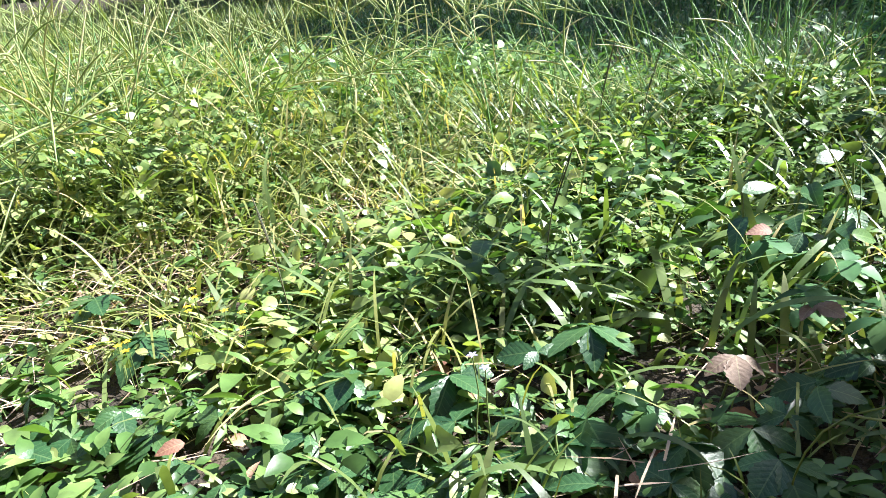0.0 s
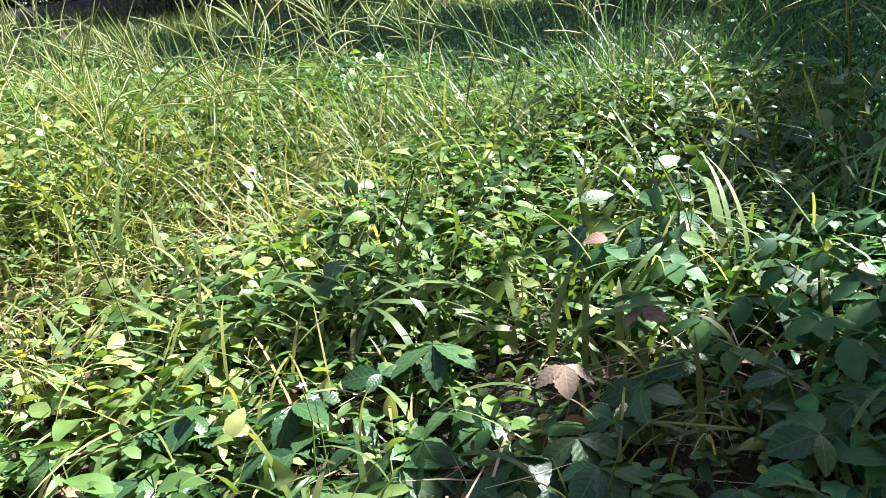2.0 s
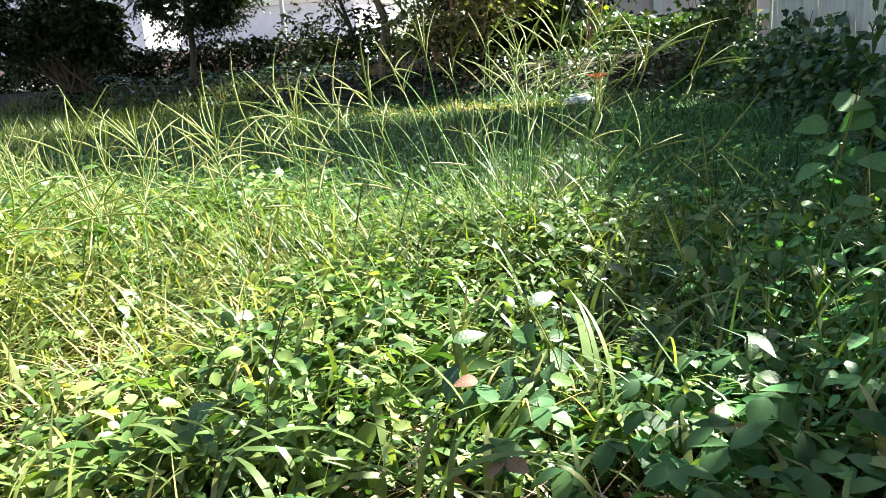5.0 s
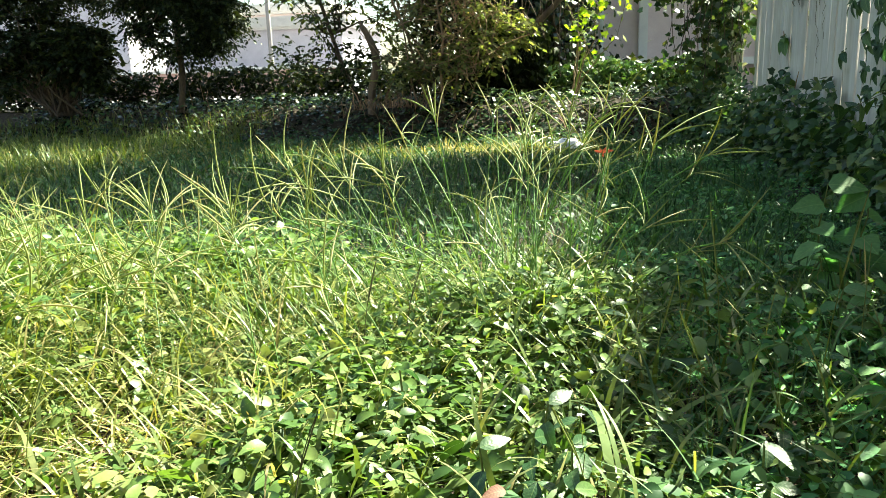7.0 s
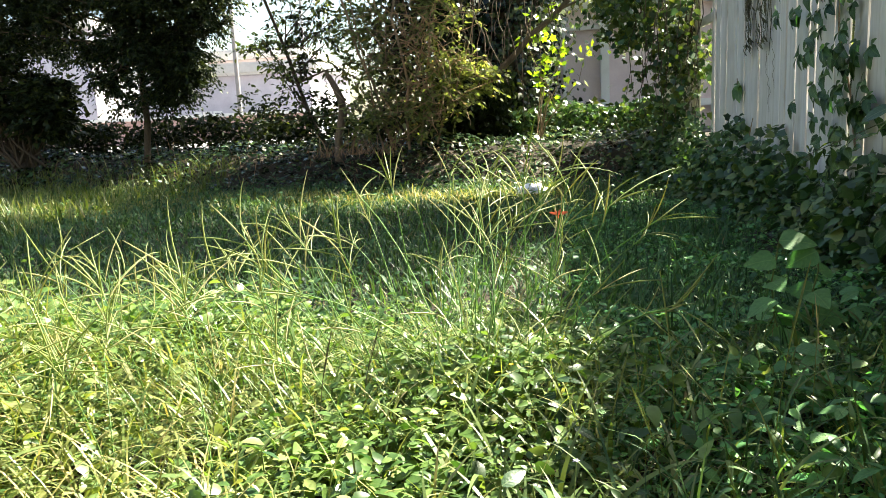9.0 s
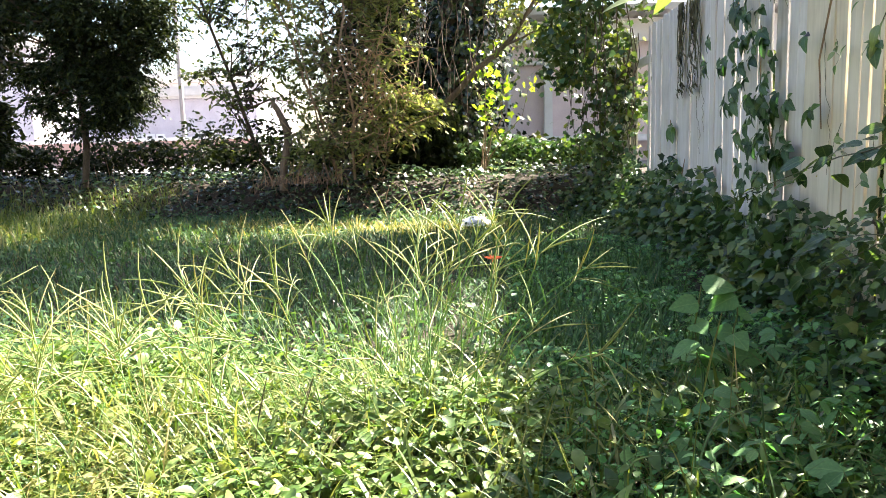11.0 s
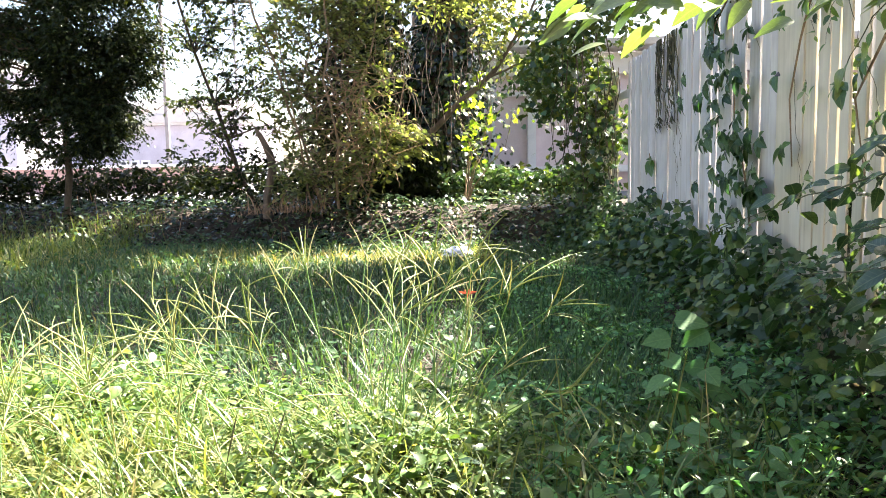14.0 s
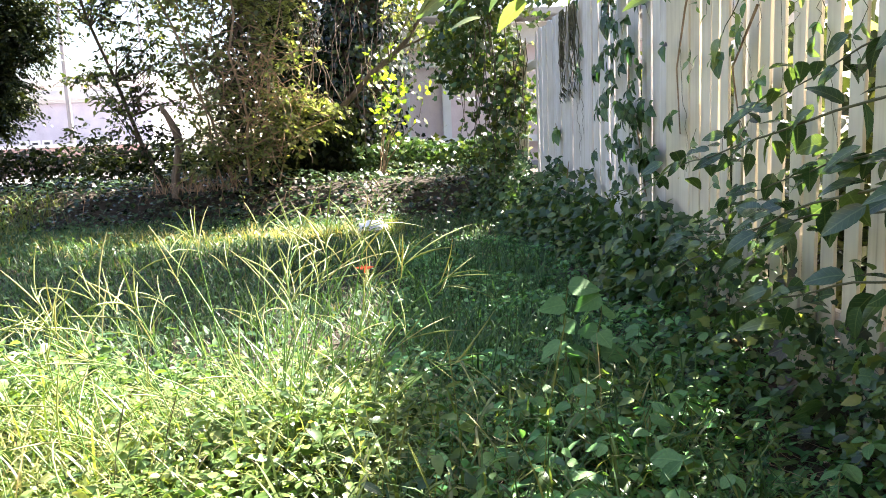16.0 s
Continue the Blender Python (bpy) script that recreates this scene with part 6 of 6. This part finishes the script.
# the high clump in the middle, then the tufts that lean away from it, then the open side
for x, y, n, h, toward in ((-0.12, 2.34, 10, 0.62, 100), (0.0, 2.3, 10, 0.60, 80), (0.08, 2.42, 7, 0.56, 40), (-0.22, 2.42, 8, 0.60, 120), (-0.08, 2.5, 8, 0.64, 90), (-0.18, 2.56, 4, 0.60, 110), (0.1, 2.26, 6, 0.52, 20), (-0.06, 2.18, 8, 0.50, 150),
                           (-0.34, 2.22, 7, 0.54, 180), (-0.46, 2.34, 6, 0.56, 170), (-0.6, 2.2, 6, 0.52, 190), (-0.72, 2.32, 5, 0.52, 170), (-0.86, 2.2, 6, 0.5, 180), (-0.5, 2.0, 5, 0.5, 190), (-0.7, 1.9, 5, 0.48, 170), (-0.95, 1.95, 6, 0.47, 180),
                           (-1.1, 2.2, 6, 0.5, 160), (-1.3, 2.05, 6, 0.46, None), (-1.2, 1.8, 6, 0.44, None), (-1.45, 1.75, 7, 0.44, None), (-1.35, 1.5, 6, 0.4, None), (-1.5, 1.35, 6, 0.4, None), (-1.7, 1.6, 7, 0.46, None), (-1.65, 2.0, 7, 0.5, None), (-1.5, 2.35, 6, 0.52, None), (-1.9, 2.3, 7, 0.55, None), (-2.1, 1.9, 7, 0.55, None), (-2.2, 2.5, 6, 0.6, None),
                           (0.2, 2.36, 4, 0.54, 0), (-0.05, 1.95, 4, 0.4, 90), (-0.3, 1.8, 3, 0.4, 150), (-0.6, 1.65, 3, 0.42, 150), (-0.85, 1.65, 4, 0.42, 160), (-1.1, 1.4, 4, 0.38, None)):
    goosegrass(x, y, n, h * (0.82 if x < -1.0 and y > 1.75 else 1.12 if x > -0.3 else 1.0), toward=toward)

for k in range(16):
    goosegrass(rng.uniform(-2.9, -1.45), rng.uniform(0.95, 1.7), 6, rng.uniform(0.40, 0.52))
for k in range(30):
    goosegrass(rng.uniform(-4.8, -1.7), rng.uniform(1.0, 3.3), 6, rng.uniform(0.38, 0.52))


def seed_stalk(x, y, h, az, bend, label="single thin grass seed stalk standing above the weeds", dark=False):
    z = float(lie(x, y))
    p, q = [], np.zeros(3)
    for u in np.linspace(0, 1, 9):
        p.append(q.copy())
        a = 0.08 + bend * u ** 2
        q = q + np.array((math.sin(a) * math.cos(az), math.sin(a) * math.sin(az), math.cos(a))) * h / 8
    v, f = tube(np.array(p), np.linspace(0.0014, 0.0009, 9), 5)
    s = tagged(new("grass_stalk"), label, "grass", "single seed stalks")
    s.location = (x, y, z)
    mesh_object("stem", raw_mesh("stem", v, f), DARKSTALK if dark else GRASS, s)
    t0, t1 = np.array(p[5]), np.array(p[8])
    v, f = tube([t0 + (t1 - t0) * u for u in np.linspace(0, 1, 5)], [0.0008, 0.0014, 0.0015, 0.0013, 0.0006], 5)
    mesh_object("spike", raw_mesh("spike", v, f), DARKSTALK if dark else SEED, s, "slender spike of seeds")


for x, y, h, az, bend, dk in ((0.27, 1.72, 0.36, 0.2, 0.3, False), (0.63, 1.75, 0.56, 0.3, 0.25, False), (0.46, 1.9, 0.5, 2.0, 0.3, False), (0.39, 1.6, 0.33, 3.0, 0.5, False), (-0.34, 1.12, 0.3, 0.6, 0.5, True),
                              (-0.45, 1.9, 0.36, 0.5, 0.3, True), (-0.36, 2.0, 0.35, 0.3, 0.4, True), (0.3, 2.3, 0.62, 3.4, 1.6, False), (0.55, 2.1, 0.45, 3.2, 1.3, False), (0.8, 2.0, 0.4, 1.2, 0.9, False),
                              (-0.9, 1.2, 0.35, 1.0, 0.6, False), (-1.2, 1.3, 0.4, 2.2, 0.6, False), (-0.7, 0.9, 0.3, 2.6, 0.8, True), (0.15, 1.25, 0.28, 2.9, 0.7, False)):
    seed_stalk(x, y, h, az, bend, dark=dk)
seed_stalk(0.055, 0.72, 0.25, 0.0, 2.6, "bent pale grass stalk kinked over")


# ---- small singular things ----
LOBE = raw_mesh("leaf_lobe", *ovate(8, 0.3, 0.3, 0.25, 0.04, 0.45))


def red_leaf_sprig():
    x, y, z = 0.185, 2.553, 0.0
    s = thing("red_leaf", (x, y, float(lie(x, y))), "orange-red leaf caught on top of a grass stalk", "leaf")
    limbs("stalk", [(path_between((0.0, 0.01, 0), (0, 0, 0.57), 6, 0.01), 0.0025, 0.0018)], STALK, s, 5)
    for tip, sz in (((-0.9, 0, 0.3), 0.028), ((0.9, -0.1, 0.25), 0.036), ((0.25, 0.1, -0.8), 0.016), ((0.6, 0.2, 0.8), 0.026), ((-0.5, 0.1, 0.9), 0.018)):
        mesh_object("lobe", LOBE, RED, s, m=leaf_matrix((0, 0, 0.565), tip, (0, -1, 0.4), sz))


red_leaf_sprig()


def white_bag():
    """A crumpled white plastic bag lying in the far grass."""
    bm = bmesh.new()
    bmesh.ops.create_icosphere(bm, subdivisions=3, radius=1)
    for v in bm.verts:
        d = noise.noise(v.co * 2.3) * 0.35 + noise.noise(v.co * 6) * 0.16
        v.co = v.co * (1 + d)
        v.co = Vector((v.co.x * 0.15, v.co.y * 0.10, max(v.co.z, -0.25) * 0.075 + 0.055))
    b = part("plastic_bag", bm, PAPER)
    b.location = (-0.04, 7.85, float(lie(-0.04, 7.85)) - 0.035 + 0.06)
    tagged(b, "crumpled white plastic bag lying in the grass", "bag")


white_bag()


def fallen_leaf(x, y, z, size, mat, label):
    ob = mesh_object("fallen_leaf", raw_mesh("fallen_leaf", *ovate(8, 0.55, 0.3, 0.5, 0.05, 0.45)), mat)
    ob.matrix_basis = leaf_matrix((x, y, z), (rng.normal(), rng.normal(), 0.2), (rng.normal(0, 0.3), rng.normal(0, 0.3) - 0.4, 1), size)
    return tagged(ob, label, "leaf", "fallen leaves")


for x, y, z, s in ((-0.64, 0.58, 0.06, 0.035), (-0.52, 0.56, 0.05, 0.03), (0.01, 1.17, 0.17, 0.04), (0.42, 1.17, 0.1, 0.045), (0.40, 1.25, 0.09, 0.04)):
    fallen_leaf(x, y, z + float(lie(x, y)) * 0, s, DEAD, "curled orange-brown dead leaf caught in the weeds")
for k in range(36):
    cx, cy, r = STRAW_PATCHES[2 + k % 4]
    x, y = cx + rng.normal(0, r * 0.8), cy + rng.normal(0, r * 0.8)
    fallen_leaf(x, y, float(lie(x, y)) + rng.uniform(0.012, 0.035), rng.uniform(0.025, 0.05), DEAD, "brown dead leaf lying on the soil")
for k in range(40):
    x, y = rng.uniform(-0.9, 1.1), rng.uniform(0.25, 1.5)
    fallen_leaf(x, y, float(lie(x, y)) + rng.uniform(0.008, 0.02), rng.uniform(0.025, 0.05), DEAD, "brown dead leaf lying on the soil")


def yellow_flower(x, y, h, mat=None):
    z = float(lie(x, y))
    s = thing("lavender_flower" if mat else "yellow_flower", (x, y, z), "tiny pale lavender flower on a thin stem" if mat else "small yellow wood-sorrel flower on a thin stem", "flower", "" if mat else "yellow flowers")
    limbs("stem", [(path_between((0, 0, 0), (0.005, 0, h), 4, 0.02), 0.0012, 0.0008)], STALK, s, 4)
    for k in range(5):
        a = 2 * math.pi * k / 5
        mesh_object("petal", SMALLV, mat or YELLOW, s, m=leaf_matrix((0.005, 0, h), (math.cos(a), math.sin(a), 0.5), (0, 0, 1), 0.0075))


for x, y, h in ((-0.86, 0.85, 0.14), (-0.85, 0.84, 0.13), (-0.77, 0.82, 0.13), (-0.90, 0.67, 0.12), (-0.84, 0.68, 0.12), (-0.88, 0.7, 0.11), (-0.15, 1.75, 0.2), (0.05, 2.0, 0.25)):
    yellow_flower(x, y, h)
for k in range(7):
    x, y = ((-0.85, 0.85), (-0.76, 0.83), (-0.88, 0.69))[k % 3]
    yellow_flower(x + rng.normal(0, 0.045), y + rng.normal(0, 0.05), rng.uniform(0.10, 0.15))
for x, y, h in ((-0.3, 0.73, 0.16), (-0.28, 0.72, 0.15), (0.12, 1.3, 0.24), (0.2, 1.45, 0.24)):
    yellow_flower(x, y, h, LAVENDER)
